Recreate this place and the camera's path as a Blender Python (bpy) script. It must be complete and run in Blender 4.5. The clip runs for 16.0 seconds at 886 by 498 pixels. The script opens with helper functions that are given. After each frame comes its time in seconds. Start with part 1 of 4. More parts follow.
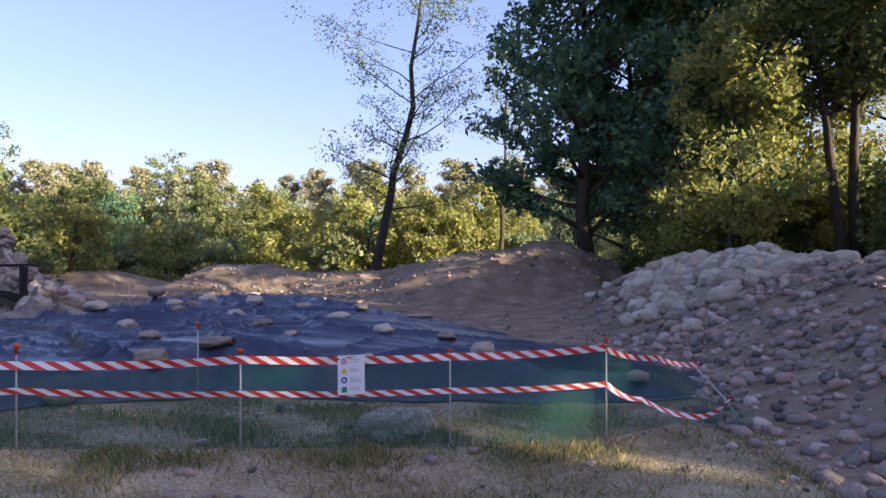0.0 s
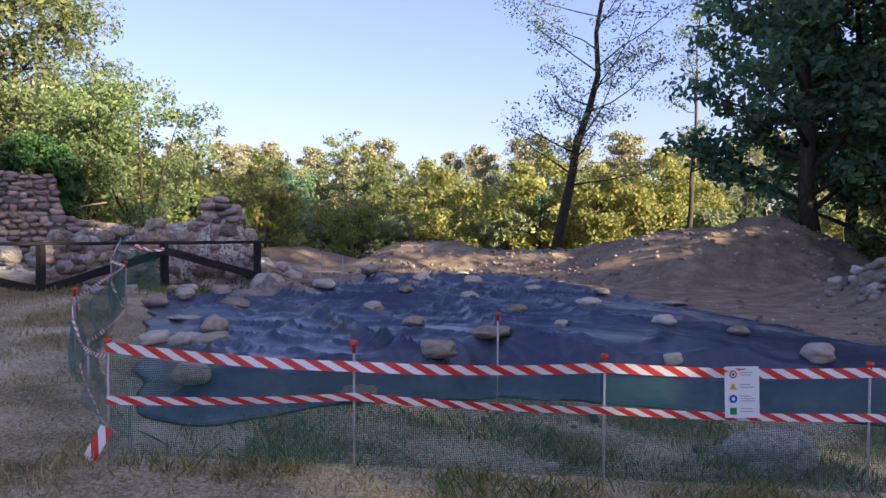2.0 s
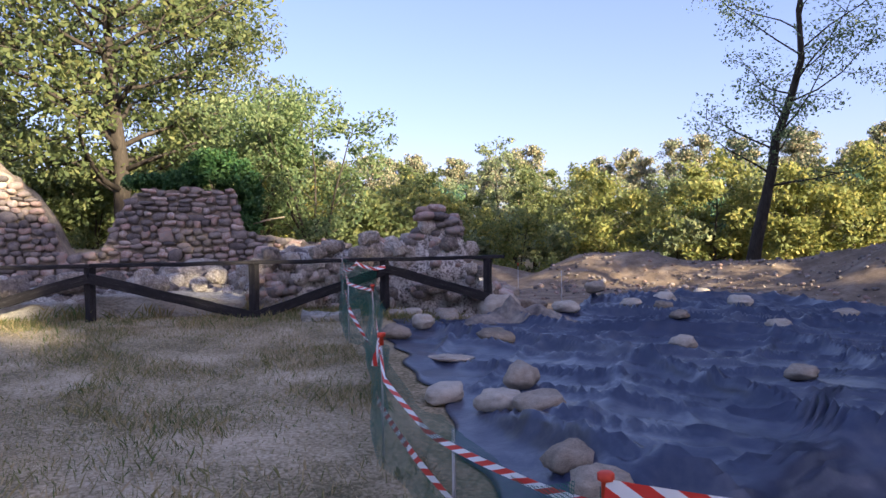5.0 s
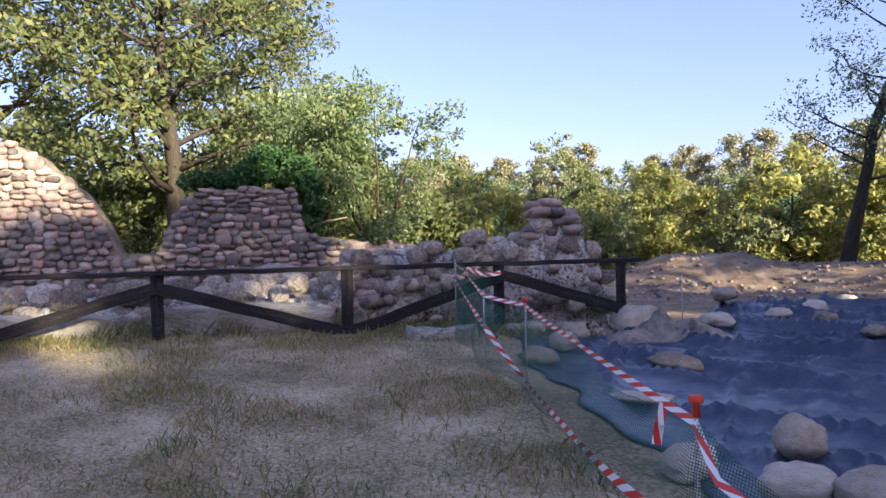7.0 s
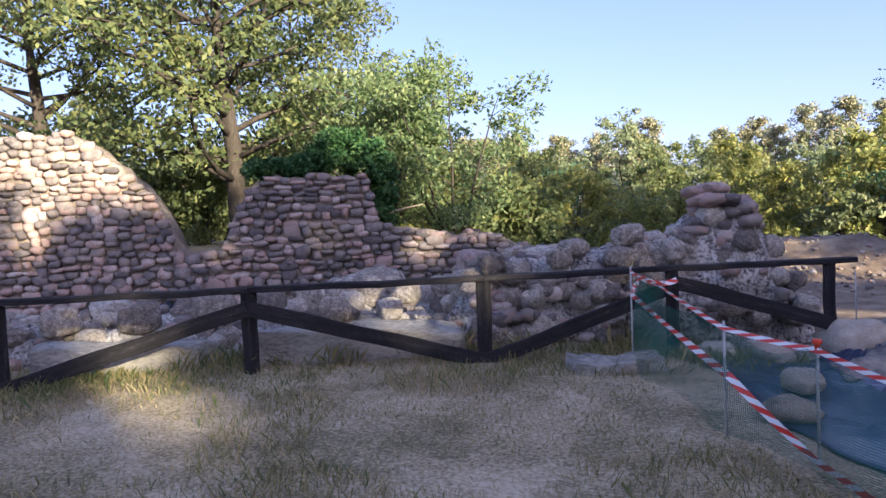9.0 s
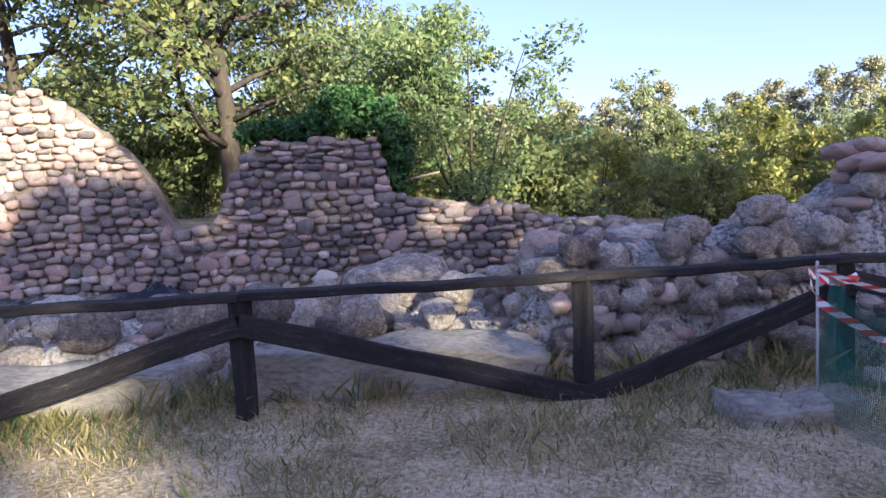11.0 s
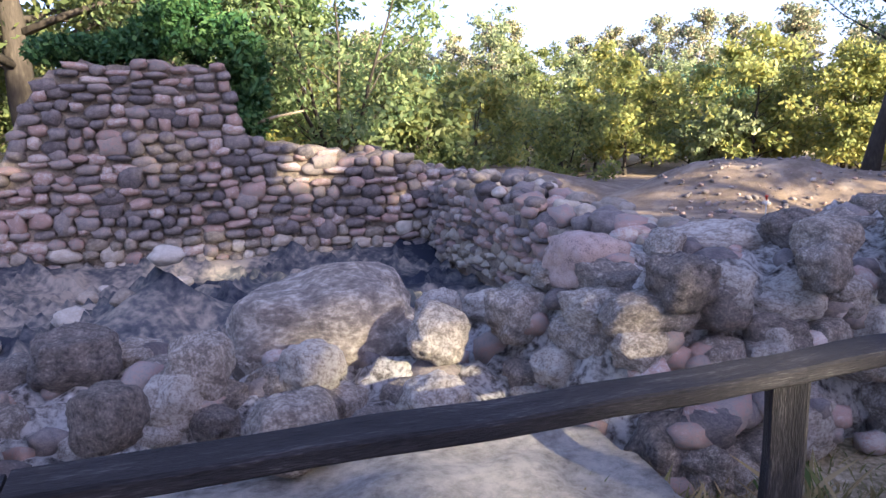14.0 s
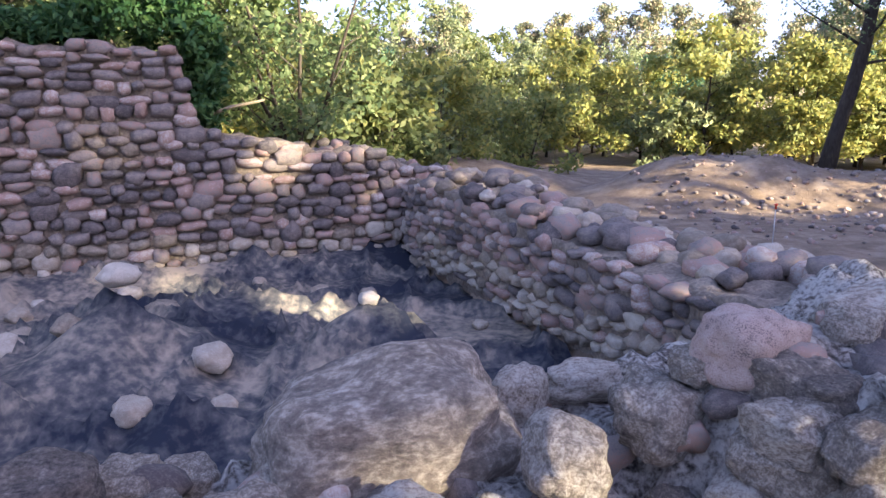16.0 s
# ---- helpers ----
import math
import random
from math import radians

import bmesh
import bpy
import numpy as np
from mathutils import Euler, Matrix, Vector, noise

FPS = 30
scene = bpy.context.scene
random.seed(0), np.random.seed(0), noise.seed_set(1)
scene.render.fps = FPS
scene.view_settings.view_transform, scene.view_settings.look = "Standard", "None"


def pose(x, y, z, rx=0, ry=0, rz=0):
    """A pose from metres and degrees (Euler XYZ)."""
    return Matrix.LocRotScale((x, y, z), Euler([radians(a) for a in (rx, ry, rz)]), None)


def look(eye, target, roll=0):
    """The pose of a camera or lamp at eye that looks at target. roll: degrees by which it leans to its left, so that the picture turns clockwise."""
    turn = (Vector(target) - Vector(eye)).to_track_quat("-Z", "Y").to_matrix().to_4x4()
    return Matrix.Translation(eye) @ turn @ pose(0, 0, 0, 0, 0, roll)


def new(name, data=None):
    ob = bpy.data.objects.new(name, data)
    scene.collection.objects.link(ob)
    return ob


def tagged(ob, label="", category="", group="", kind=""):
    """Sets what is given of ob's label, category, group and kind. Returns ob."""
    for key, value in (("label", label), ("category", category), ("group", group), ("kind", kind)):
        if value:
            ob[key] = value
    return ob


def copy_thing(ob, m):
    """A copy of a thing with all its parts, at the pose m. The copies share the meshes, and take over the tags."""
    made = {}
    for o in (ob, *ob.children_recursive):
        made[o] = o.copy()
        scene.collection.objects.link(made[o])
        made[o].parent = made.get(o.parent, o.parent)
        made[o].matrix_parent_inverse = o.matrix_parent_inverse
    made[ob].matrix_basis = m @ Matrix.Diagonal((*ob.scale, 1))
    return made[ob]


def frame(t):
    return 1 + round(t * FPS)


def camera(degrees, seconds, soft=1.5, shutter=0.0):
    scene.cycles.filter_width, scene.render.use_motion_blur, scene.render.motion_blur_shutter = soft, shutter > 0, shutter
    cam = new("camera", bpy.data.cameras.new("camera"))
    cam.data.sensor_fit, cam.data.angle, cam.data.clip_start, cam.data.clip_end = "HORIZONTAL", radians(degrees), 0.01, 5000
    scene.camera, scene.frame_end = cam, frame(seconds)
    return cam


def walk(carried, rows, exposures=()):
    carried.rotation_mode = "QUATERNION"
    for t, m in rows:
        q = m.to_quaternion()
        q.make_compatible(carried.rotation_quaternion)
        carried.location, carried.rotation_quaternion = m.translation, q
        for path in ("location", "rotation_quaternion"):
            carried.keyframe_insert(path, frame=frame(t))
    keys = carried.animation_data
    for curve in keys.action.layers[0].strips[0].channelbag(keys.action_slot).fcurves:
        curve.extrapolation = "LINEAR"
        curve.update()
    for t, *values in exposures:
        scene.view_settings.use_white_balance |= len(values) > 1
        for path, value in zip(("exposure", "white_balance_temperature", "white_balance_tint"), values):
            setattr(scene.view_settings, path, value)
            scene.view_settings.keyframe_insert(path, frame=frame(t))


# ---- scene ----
cam = camera(65.1, 16.0)
METRES, EYE, TILT, LEAN, TURN = 14.6, 1.6, 0.0, 0.0, 0.0
ROWS = [
    (0.0, 0.0, 0.0, 0.0, 0.0, 0.0, -0.0),
    (0.5, -0.0287, 0.0186, -0.0013, 1.71, -0.11, -0.71),
    (1.0, -0.0558, 0.0398, -0.004, 7.41, -0.23, -0.52),
    (1.5, -0.0856, 0.0576, -0.0018, 10.37, -1.16, 0.05),
    (2.0, -0.1133, 0.0705, 0.0007, 12.11, -1.92, -0.16),
    (2.5, -0.1377, 0.0903, -0.0012, 16.56, -1.85, 0.17),
    (3.0, -0.1682, 0.109, -0.0036, 17.38, -1.52, 0.56),
    (3.5, -0.197, 0.125, -0.0049, 18.5, -1.22, 1.4),
    (4.0, -0.2263, 0.1423, -0.0018, 20.64, -0.91, 1.14),
    (6.5, -0.3545, 0.2311, 0.0016, 24.41, -0.97, 1.28),
    (7.0, -0.3852, 0.2504, 0.0005, 25.73, -0.73, 1.29),
    (7.5, -0.413, 0.2689, 0.0001, 26.16, -1.47, 1.36),
    (8.0, -0.4416, 0.2894, 0.0061, 29.07, -2.02, 1.87),
    (8.5, -0.4707, 0.305, 0.0134, 29.38, -1.87, 2.32),
    (11.0, -0.5941, 0.423, 0.0187, 29.25, -4.78, 2.67),
    (11.5, -0.6143, 0.4491, 0.0207, 27.21, -3.27, 1.89),
    (12.0, -0.637, 0.4761, 0.022, 26.05, -3.81, 1.89),
    (12.5, -0.6581, 0.497, 0.0238, 23.91, -8.86, 1.81),
    (13.0, -0.6767, 0.5194, 0.0238, 22.52, -10.07, 1.72),
    (13.5, -0.696, 0.5371, 0.0267, 20.88, -10.46, 1.53),
    (14.0, -0.7156, 0.5521, 0.0315, 15.78, -10.38, 1.09),
    (14.5, -0.7277, 0.5684, 0.0321, 12.8, -10.07, 0.71),
    (15.0, -0.7426, 0.5839, 0.0327, 11.52, -10.24, 0.51),
    (15.5, -0.7625, 0.5971, 0.0422, 9.92, -10.35, -0.12),
    (16.0, -0.7762, 0.6078, 0.0443, 10.86, -11.78, 0.05),
]
walk(cam, [(t, pose(0, 0, EYE, TILT, LEAN, TURN) @ pose(METRES * x, METRES * y, METRES * z, 90 + pitch, roll, yaw)) for t, x, y, z, yaw, pitch, roll in ROWS],
     [(0.0, 1.84, 5850, 9), (8.5, 1.9, 5550, 9), (11.0, 2.1, 5300, 9), (12.2, 2.25, 5350, 9), (13.0, 2.6, 5450, 9), (16.0, 2.58, 5800, 9)])

# ---- world, sun ----
SUN_EL = radians(17)
SUN_TO = Vector((0.902 * math.cos(SUN_EL), -0.432 * math.cos(SUN_EL), math.sin(SUN_EL)))
world = bpy.data.worlds.new("sky")
scene.world = world
world.use_nodes = True
wn = world.node_tree.nodes
sky = wn.new("ShaderNodeTexSky")
sky.sky_type = "NISHITA"
sky.sun_disc = False
sky.sun_elevation = radians(26)
sky.sun_rotation = math.atan2(SUN_TO.x, SUN_TO.y)
sky.air_density, sky.dust_density, sky.ozone_density = 1.0, 1.4, 2.6
wn["Background"].inputs["Strength"].default_value = 0.097
even = wn.new("ShaderNodeGamma")
even.inputs["Gamma"].default_value = 0.75
tone = wn.new("ShaderNodeMix")
tone.data_type, tone.blend_type = "RGBA", "MULTIPLY"
tone.inputs[0].default_value = 1.0
tone.inputs[7].default_value = (1.10, 0.93, 1.13, 1)
world.node_tree.links.new(sky.outputs[0], even.inputs[0])
world.node_tree.links.new(even.outputs[0], tone.inputs[6])
world.node_tree.links.new(tone.outputs[2], wn["Background"].inputs["Color"])
sun = new("sun", bpy.data.lights.new("sun", "SUN"))
sun.data.energy, sun.data.angle, sun.data.color = 5.0, radians(0.6), (1.0, 0.80, 0.52)
sun.matrix_world = look(SUN_TO * 60, (0, 0, 0))


# ---- materials ----
def mat(name, stops, scale=4.0, detail=6.0, rough=0.9, bump=0.3, bump_scale=30.0, fine=0.35, rand=0.0, island=0.0,
        leaf=0.0, metal=0.0, stretch=(1, 1, 1), bump_dist=0.02, grit=0.65):
    """Colours blended by noise at two scales, with relief; rand: variation object by object; leaf: light let through."""
    m = bpy.data.materials.new(name)
    m.use_nodes = True
    nt = m.node_tree
    n, link = nt.nodes, nt.links.new
    bsdf = n["Principled BSDF"]
    bsdf.inputs["Roughness"].default_value = rough
    bsdf.inputs["Metallic"].default_value = metal
    bsdf.inputs["Specular IOR Level"].default_value = 0.25
    co = n.new("ShaderNodeTexCoord")
    mp = n.new("ShaderNodeMapping")
    mp.inputs["Scale"].default_value = stretch
    link(co.outputs["Object"], mp.inputs["Vector"])
    big = n.new("ShaderNodeTexNoise")
    big.inputs["Scale"].default_value, big.inputs["Detail"].default_value = scale, detail
    big.inputs["Roughness"].default_value = grit
    link(mp.outputs[0], big.inputs["Vector"])
    small = n.new("ShaderNodeTexNoise")
    small.inputs["Scale"].default_value, small.inputs["Detail"].default_value = bump_scale, 4
    link(mp.outputs[0], small.inputs["Vector"])
    mix = n.new("ShaderNodeMix")
    mix.inputs[0].default_value = fine
    link(big.outputs["Fac"], mix.inputs[2])
    link(small.outputs["Fac"], mix.inputs[3])
    value = mix.outputs[0]
    if rand or island:
        add = n.new("ShaderNodeMath")
        add.operation = "MULTIPLY_ADD"
        src = n.new("ShaderNodeObjectInfo").outputs["Random"] if rand else n.new("ShaderNodeNewGeometry").outputs["Random Per Island"]
        link(src, add.inputs[0])
        add.inputs[1].default_value = rand or island
        sub = n.new("ShaderNodeMath")
        sub.operation = "SUBTRACT"
        link(value, sub.inputs[0])
        sub.inputs[1].default_value = (rand or island) / 2
        link(sub.outputs[0], add.inputs[2])
        value = add.outputs[0]
    ramp = n.new("ShaderNodeValToRGB")
    el = ramp.color_ramp.elements
    el[0].position, el[0].color = stops[0][0], (*stops[0][1], 1)
    el[1].position, el[1].color = stops[-1][0], (*stops[-1][1], 1)
    for p, c in stops[1:-1]:
        e = el.new(p)
        e.color = (*c, 1)
    link(value, ramp.inputs[0])
    link(ramp.outputs[0], bsdf.inputs["Base Color"])
    if bump:
        b = n.new("ShaderNodeBump")
        b.inputs["Strength"].default_value, b.inputs["Distance"].default_value = bump, bump_dist
        link(mix.outputs[0], b.inputs["Height"])
        link(b.outputs[0], bsdf.inputs["Normal"])
    if leaf:
        tr = n.new("ShaderNodeBsdfTranslucent")
        link(ramp.outputs[0], tr.inputs["Color"])
        ms = n.new("ShaderNodeMixShader")
        ms.inputs[0].default_value = leaf
        link(bsdf.outputs[0], ms.inputs[1])
        link(tr.outputs[0], ms.inputs[2])
        link(ms.outputs[0], n["Material Output"].inputs["Surface"])
    return m


STONES = [(0.22, (0.100, 0.086, 0.083)), (0.40, (0.222, 0.189, 0.171)), (0.52, (0.311, 0.259, 0.221)), (0.62, (0.366, 0.232, 0.188)), (0.78, (0.510, 0.454, 0.397))]
M_STONE = mat("cobble_stone", STONES, 3.5, 9, 0.9, 0.7, 25, 0.3, rand=0.5, grit=0.75)
M_STONE_ISL = mat("rubble_stone", STONES, 5, 6, 0.9, 0.5, 40, 0.3, island=0.5)
M_BOULDER = mat("lichen_boulder", [(0.31, (0.072, 0.061, 0.057)), (0.41, (0.198, 0.170, 0.147)), (0.49, (0.317, 0.269, 0.224)), (0.55, (0.527, 0.456, 0.375)), (0.62, (0.702, 0.661, 0.578))],
                8.0, 13, 0.95, 1.0, 26, 0.25, rand=0.16, bump_dist=0.05, grit=0.8)
M_PALE = mat("pale_stone", [(0.25, (0.20, 0.165, 0.125)), (0.5, (0.38, 0.32, 0.25)), (0.78, (0.56, 0.50, 0.41))], 4, 8, 0.9, 0.6, 30, 0.35, rand=0.45)
M_PINK = mat("pink_granite", [(0.35, (0.111, 0.095, 0.088)), (0.48, (0.383, 0.285, 0.245)), (0.7, (0.476, 0.408, 0.353))], 7, 8, 0.9, 0.6, 60, 0.5)
M_MORTAR = mat("lime_mortar", [(0.39, (0.05, 0.045, 0.042)), (0.445, (0.22, 0.19, 0.165)), (0.49, (0.50, 0.455, 0.40)), (0.545, (0.78, 0.74, 0.67))],
               6.5, 14, 0.95, 1.0, 30, 0.35, bump_dist=0.1, grit=0.85)
M_JOINT = mat("wall_mortar", [(0.3, (0.090, 0.072, 0.059)), (0.5, (0.240, 0.196, 0.154)), (0.7, (0.480, 0.392, 0.294))], 3, 8, 0.95, 0.9, 25, 0.4, bump_dist=0.05)
M_SLAB = mat("slab_stone", [(0.36, (0.144, 0.132, 0.115)), (0.45, (0.360, 0.331, 0.283)), (0.56, (0.594, 0.548, 0.467))], 2.5, 13, 0.95, 1.0, 22, 0.25, stretch=(0.8, 1, 2.2), bump_dist=0.06, grit=0.88)
M_WOOD = mat("dark_weathered_wood", [(0.38, (0.012, 0.011, 0.012)), (0.56, (0.030, 0.027, 0.028)), (0.72, (0.13, 0.12, 0.115))], 3, 9, 0.85, 0.8, 30, 0.45, stretch=(1, 9, 9))
M_TARP = mat("navy_weed_cloth", [(0.3, (0.024, 0.030, 0.060)), (0.5, (0.040, 0.050, 0.092)), (0.7, (0.12, 0.125, 0.15))], 0.9, 9, 0.32, 0.5, 9, 0.3, bump_dist=0.03)
M_TARP.node_tree.nodes["Principled BSDF"].inputs["Specular IOR Level"].default_value = 0.5
M_TARP2 = mat("dusty_black_cloth", [(0.42, (0.022, 0.027, 0.042)), (0.50, (0.10, 0.097, 0.095)), (0.60, (0.36, 0.30, 0.23))], 0.6, 8, 0.8, 0.35, 10, 0.25, bump_dist=0.03)
M_STEEL = mat("galvanised_rebar", [(0.3, (0.30, 0.29, 0.27)), (0.7, (0.60, 0.59, 0.57))], 8, 4, 0.5, 0.3, 60, 0.3, metal=0.3)
M_CAP = mat("red_plastic_cap", [(0.3, (0.50, 0.04, 0.02)), (0.7, (0.75, 0.10, 0.05))], 8, 3, 0.5, 0.1)
M_BARK = mat("dark_bark", [(0.3, (0.025, 0.020, 0.016)), (0.55, (0.065, 0.053, 0.042)), (0.75, (0.13, 0.11, 0.085))], 3, 8, 0.95, 0.9, 16, 0.45, stretch=(1, 1, 0.3), bump_dist=0.04)
M_TWIG = mat("dry_branch", [(0.3, (0.14, 0.11, 0.07)), (0.7, (0.34, 0.28, 0.20))], 3, 6, 0.95, 0.5, 20)
M_PAPER = mat("white_laminated_paper", [(0.3, (0.74, 0.76, 0.80)), (0.7, (0.82, 0.83, 0.85))], 3, 2, 0.35, 0.05)
M_GRASS = mat("grass_blade", [(0.15, (0.500, 0.372, 0.204)), (0.42, (0.312, 0.264, 0.108)), (0.62, (0.150, 0.180, 0.060)), (0.85, (0.088, 0.144, 0.042))], 0.5, 4, 0.8, 0, 5, 0.2, island=0.55, leaf=0.3)
M_STRAW = mat("dry_grass_blade", [(0.2, (0.55, 0.44, 0.27)), (0.48, (0.40, 0.32, 0.17)), (0.66, (0.22, 0.21, 0.085)), (0.85, (0.12, 0.16, 0.05))], 0.6, 4, 0.85, 0, 5, 0.2, island=0.5, leaf=0.25)


def leaf_mat(name, dark, mid, light, tr=0.5):
    return mat(name, [(0.12, dark), (0.5, mid), (0.88, light)], 0.35, 3, 0.55, 0, 2.0, 0.3, island=0.6, leaf=tr)


L_DARK = leaf_mat("dark_leaf", (0.059, 0.119, 0.087), (0.108, 0.199, 0.124), (0.253, 0.378, 0.143), 0.4)
L_GREEN = leaf_mat("green_leaf", (0.088, 0.122, 0.050), (0.168, 0.207, 0.081), (0.307, 0.304, 0.111))
L_YELLOW = leaf_mat("yellowing_leaf", (0.163, 0.202, 0.069), (0.295, 0.317, 0.099), (0.517, 0.446, 0.129))
L_OLIVE = leaf_mat("olive_leaf", (0.153, 0.203, 0.113), (0.276, 0.323, 0.164), (0.475, 0.465, 0.233))
L_PINE = leaf_mat("pine_needles", (0.124, 0.174, 0.104), (0.261, 0.270, 0.156), (0.526, 0.410, 0.257), 0.2)
L_IVY = leaf_mat("ivy_leaf", (0.025, 0.072, 0.027), (0.054, 0.124, 0.042), (0.121, 0.207, 0.061), 0.25)
L_SILVER = leaf_mat("willow_leaf", (0.093, 0.154, 0.066), (0.197, 0.262, 0.111), (0.395, 0.437, 0.196))


def stripe_mat():
    m = bpy.data.materials.new("red_white_tape")
    m.use_nodes = True
    n, link = m.node_tree.nodes, m.node_tree.links.new
    uvn = n.new("ShaderNodeUVMap")
    sep = n.new("ShaderNodeSeparateXYZ")
    link(uvn.outputs[0], sep.inputs[0])
    add = n.new("ShaderNodeMath")
    add.operation = "MULTIPLY_ADD"
    add.inputs[1].default_value = 0.75
    link(sep.outputs[1], add.inputs[0])
    link(sep.outputs[0], add.inputs[2])
    fr = n.new("ShaderNodeMath")
    fr.operation = "FRACT"
    link(add.outputs[0], fr.inputs[0])
    gt = n.new("ShaderNodeMath")
    gt.operation = "GREATER_THAN"
    gt.inputs[1].default_value = 0.5
    link(fr.outputs[0], gt.inputs[0])
    mx = n.new("ShaderNodeMix")
    mx.data_type = "RGBA"
    mx.inputs[6].default_value = (0.62, 0.04, 0.03, 1)
    mx.inputs[7].default_value = (0.80, 0.80, 0.80, 1)
    link(gt.outputs[0], mx.inputs[0])
    link(mx.outputs[2], n["Principled BSDF"].inputs["Base Color"])
    n["Principled BSDF"].inputs["Roughness"].default_value = 0.4
    return m


def net_mat():
    """Green plastic net: strands with holes between them."""
    m = bpy.data.materials.new("green_net")
    m.use_nodes = True
    n, link = m.node_tree.nodes, m.node_tree.links.new
    uvn = n.new("ShaderNodeUVMap")
    sep = n.new("ShaderNodeSeparateXYZ")
    link(uvn.outputs[0], sep.inputs[0])
    hole = []
    for k in (0, 1):
        s = n.new("ShaderNodeMath")
        s.operation = "MULTIPLY"
        s.inputs[1].default_value = 1 / 0.011
        link(sep.outputs[k], s.inputs[0])
        f = n.new("ShaderNodeMath")
        f.operation = "FRACT"
        link(s.outputs[0], f.inputs[0])
        g = n.new("ShaderNodeMath")
        g.operation = "GREATER_THAN"
        g.inputs[1].default_value = 0.24
        link(f.outputs[0], g.inputs[0])
        hole.append(g)
    mul = n.new("ShaderNodeMath")
    mul.operation = "MULTIPLY"
    link(hole[0].outputs[0], mul.inputs[0])
    link(hole[1].outputs[0], mul.inputs[1])
    tr = n.new("ShaderNodeBsdfTransparent")
    ms = n.new("ShaderNodeMixShader")
    n["Principled BSDF"].inputs["Base Color"].default_value = (0.012, 0.105, 0.08, 1)
    n["Principled BSDF"].inputs["Roughness"].default_value = 0.5
    link(mul.outputs[0], ms.inputs[0])
    link(n["Principled BSDF"].outputs[0], ms.inputs[1])
    link(tr.outputs[0], ms.inputs[2])
    link(ms.outputs[0], n["Material Output"].inputs["Surface"])
    return m


M_TAPE, M_NET = stripe_mat(), net_mat()


def plain(name, c, rough=0.5):
    return mat(name, [(0.3, tuple(v * 0.85 for v in c)), (0.7, c)], 6, 2, rough, 0.0)


# ---- helpers for building ----
def empty(name, at=(0, 0, 0), label="", category="", group="", kind=""):
    e = new(name)
    e.location = at
    e.empty_display_size = 0.1
    return tagged(e, label, category, group, kind)


def smooth(me):
    me.polygons.foreach_set("use_smooth", [True] * len(me.polygons))


def link_mesh(name, me, material, parent=None, label="", shade=True):
    if material and not me.materials:
        me.materials.append(material)
    if shade:
        smooth(me)
    ob = new(name, me)
    if parent:
        ob.parent = parent
    return tagged(ob, label)


def part(name, bm, material, parent=None, label="", shade=True):
    me = bpy.data.meshes.new(name)
    bm.to_mesh(me)
    bm.free()
    return link_mesh(name, me, material, parent, label, shade)


def from_arrays(name, verts, faces, material, parent=None, label="", shade=True):
    me = bpy.data.meshes.new(name)
    me.from_pydata([tuple(v) for v in verts], [], [tuple(f) for f in faces])
    return link_mesh(name, me, material, parent, label, shade)


def quads(name, pts, material, parent=None, label=""):
    """A cloud of four-cornered leaves; pts: (n, 4, 3)."""
    n = len(pts)
    me = bpy.data.meshes.new(name)
    me.vertices.add(4 * n)
    me.loops.add(4 * n)
    me.polygons.add(n)
    me.vertices.foreach_set("co", np.ascontiguousarray(pts, dtype=np.float32).ravel())
    me.loops.foreach_set("vertex_index", np.arange(4 * n, dtype=np.int32))
    me.polygons.foreach_set("loop_start", np.arange(0, 4 * n, 4, dtype=np.int32))
    me.update(calc_edges=True)
    return link_mesh(name, me, material, parent, label, False)


def tube(bm, pts, radii, sides=7):
    rings = []
    pts = [Vector(p) for p in pts]
    for i, p in enumerate(pts):
        d = (pts[min(i + 1, len(pts) - 1)] - pts[max(i - 1, 0)]).normalized()
        q = d.to_track_quat("Z", "Y")
        rings.append([bm.verts.new(p + q @ Vector((math.cos(a), math.sin(a), 0)) * radii[i])
                      for a in [2 * math.pi * k / sides for k in range(sides)]])
    for a, b in zip(rings, rings[1:]):
        for k in range(sides):
            bm.faces.new((a[k], a[(k + 1) % sides], b[(k + 1) % sides], b[k]))
    bm.faces.new(rings[-1])
    bm.faces.new(rings[0][::-1])


def box(bm, sx, sy, sz, m=Matrix(), bevel=0.0, cuts=0, rough=0.0, seed=0):
    r = bmesh.ops.create_cube(bm, size=1, matrix=Matrix.Diagonal((sx, sy, sz, 1)))
    vs = r["verts"]
    es = list({e for v in vs for e in v.link_edges})
    if cuts:
        long_axis = max(range(3), key=lambda k: (sx, sy, sz)[k])
        es2 = [e for e in es if abs((e.verts[0].co - e.verts[1].co)[long_axis]) > 1e-6]
        r2 = bmesh.ops.subdivide_edges(bm, edges=es2, cuts=cuts)
        vs = list({v for v in bm.verts if v in set(vs)} | {g for g in r2["geom_inner"] if isinstance(g, bmesh.types.BMVert)})
        es = [e for e in {e for v in vs for e in v.link_edges} if e.calc_face_angle(0) > 0.5]
    if bevel:
        rb = bmesh.ops.bevel(bm, geom=es, offset=bevel, segments=1, affect="EDGES")
        vs = list({v for v in vs if v.is_valid} | set(rb["verts"]))
    for v in vs:
        if rough:
            v.co += noise.noise_vector(v.co * 3 + Vector((seed, 0, 0))) * rough
        v.co = m @ v.co


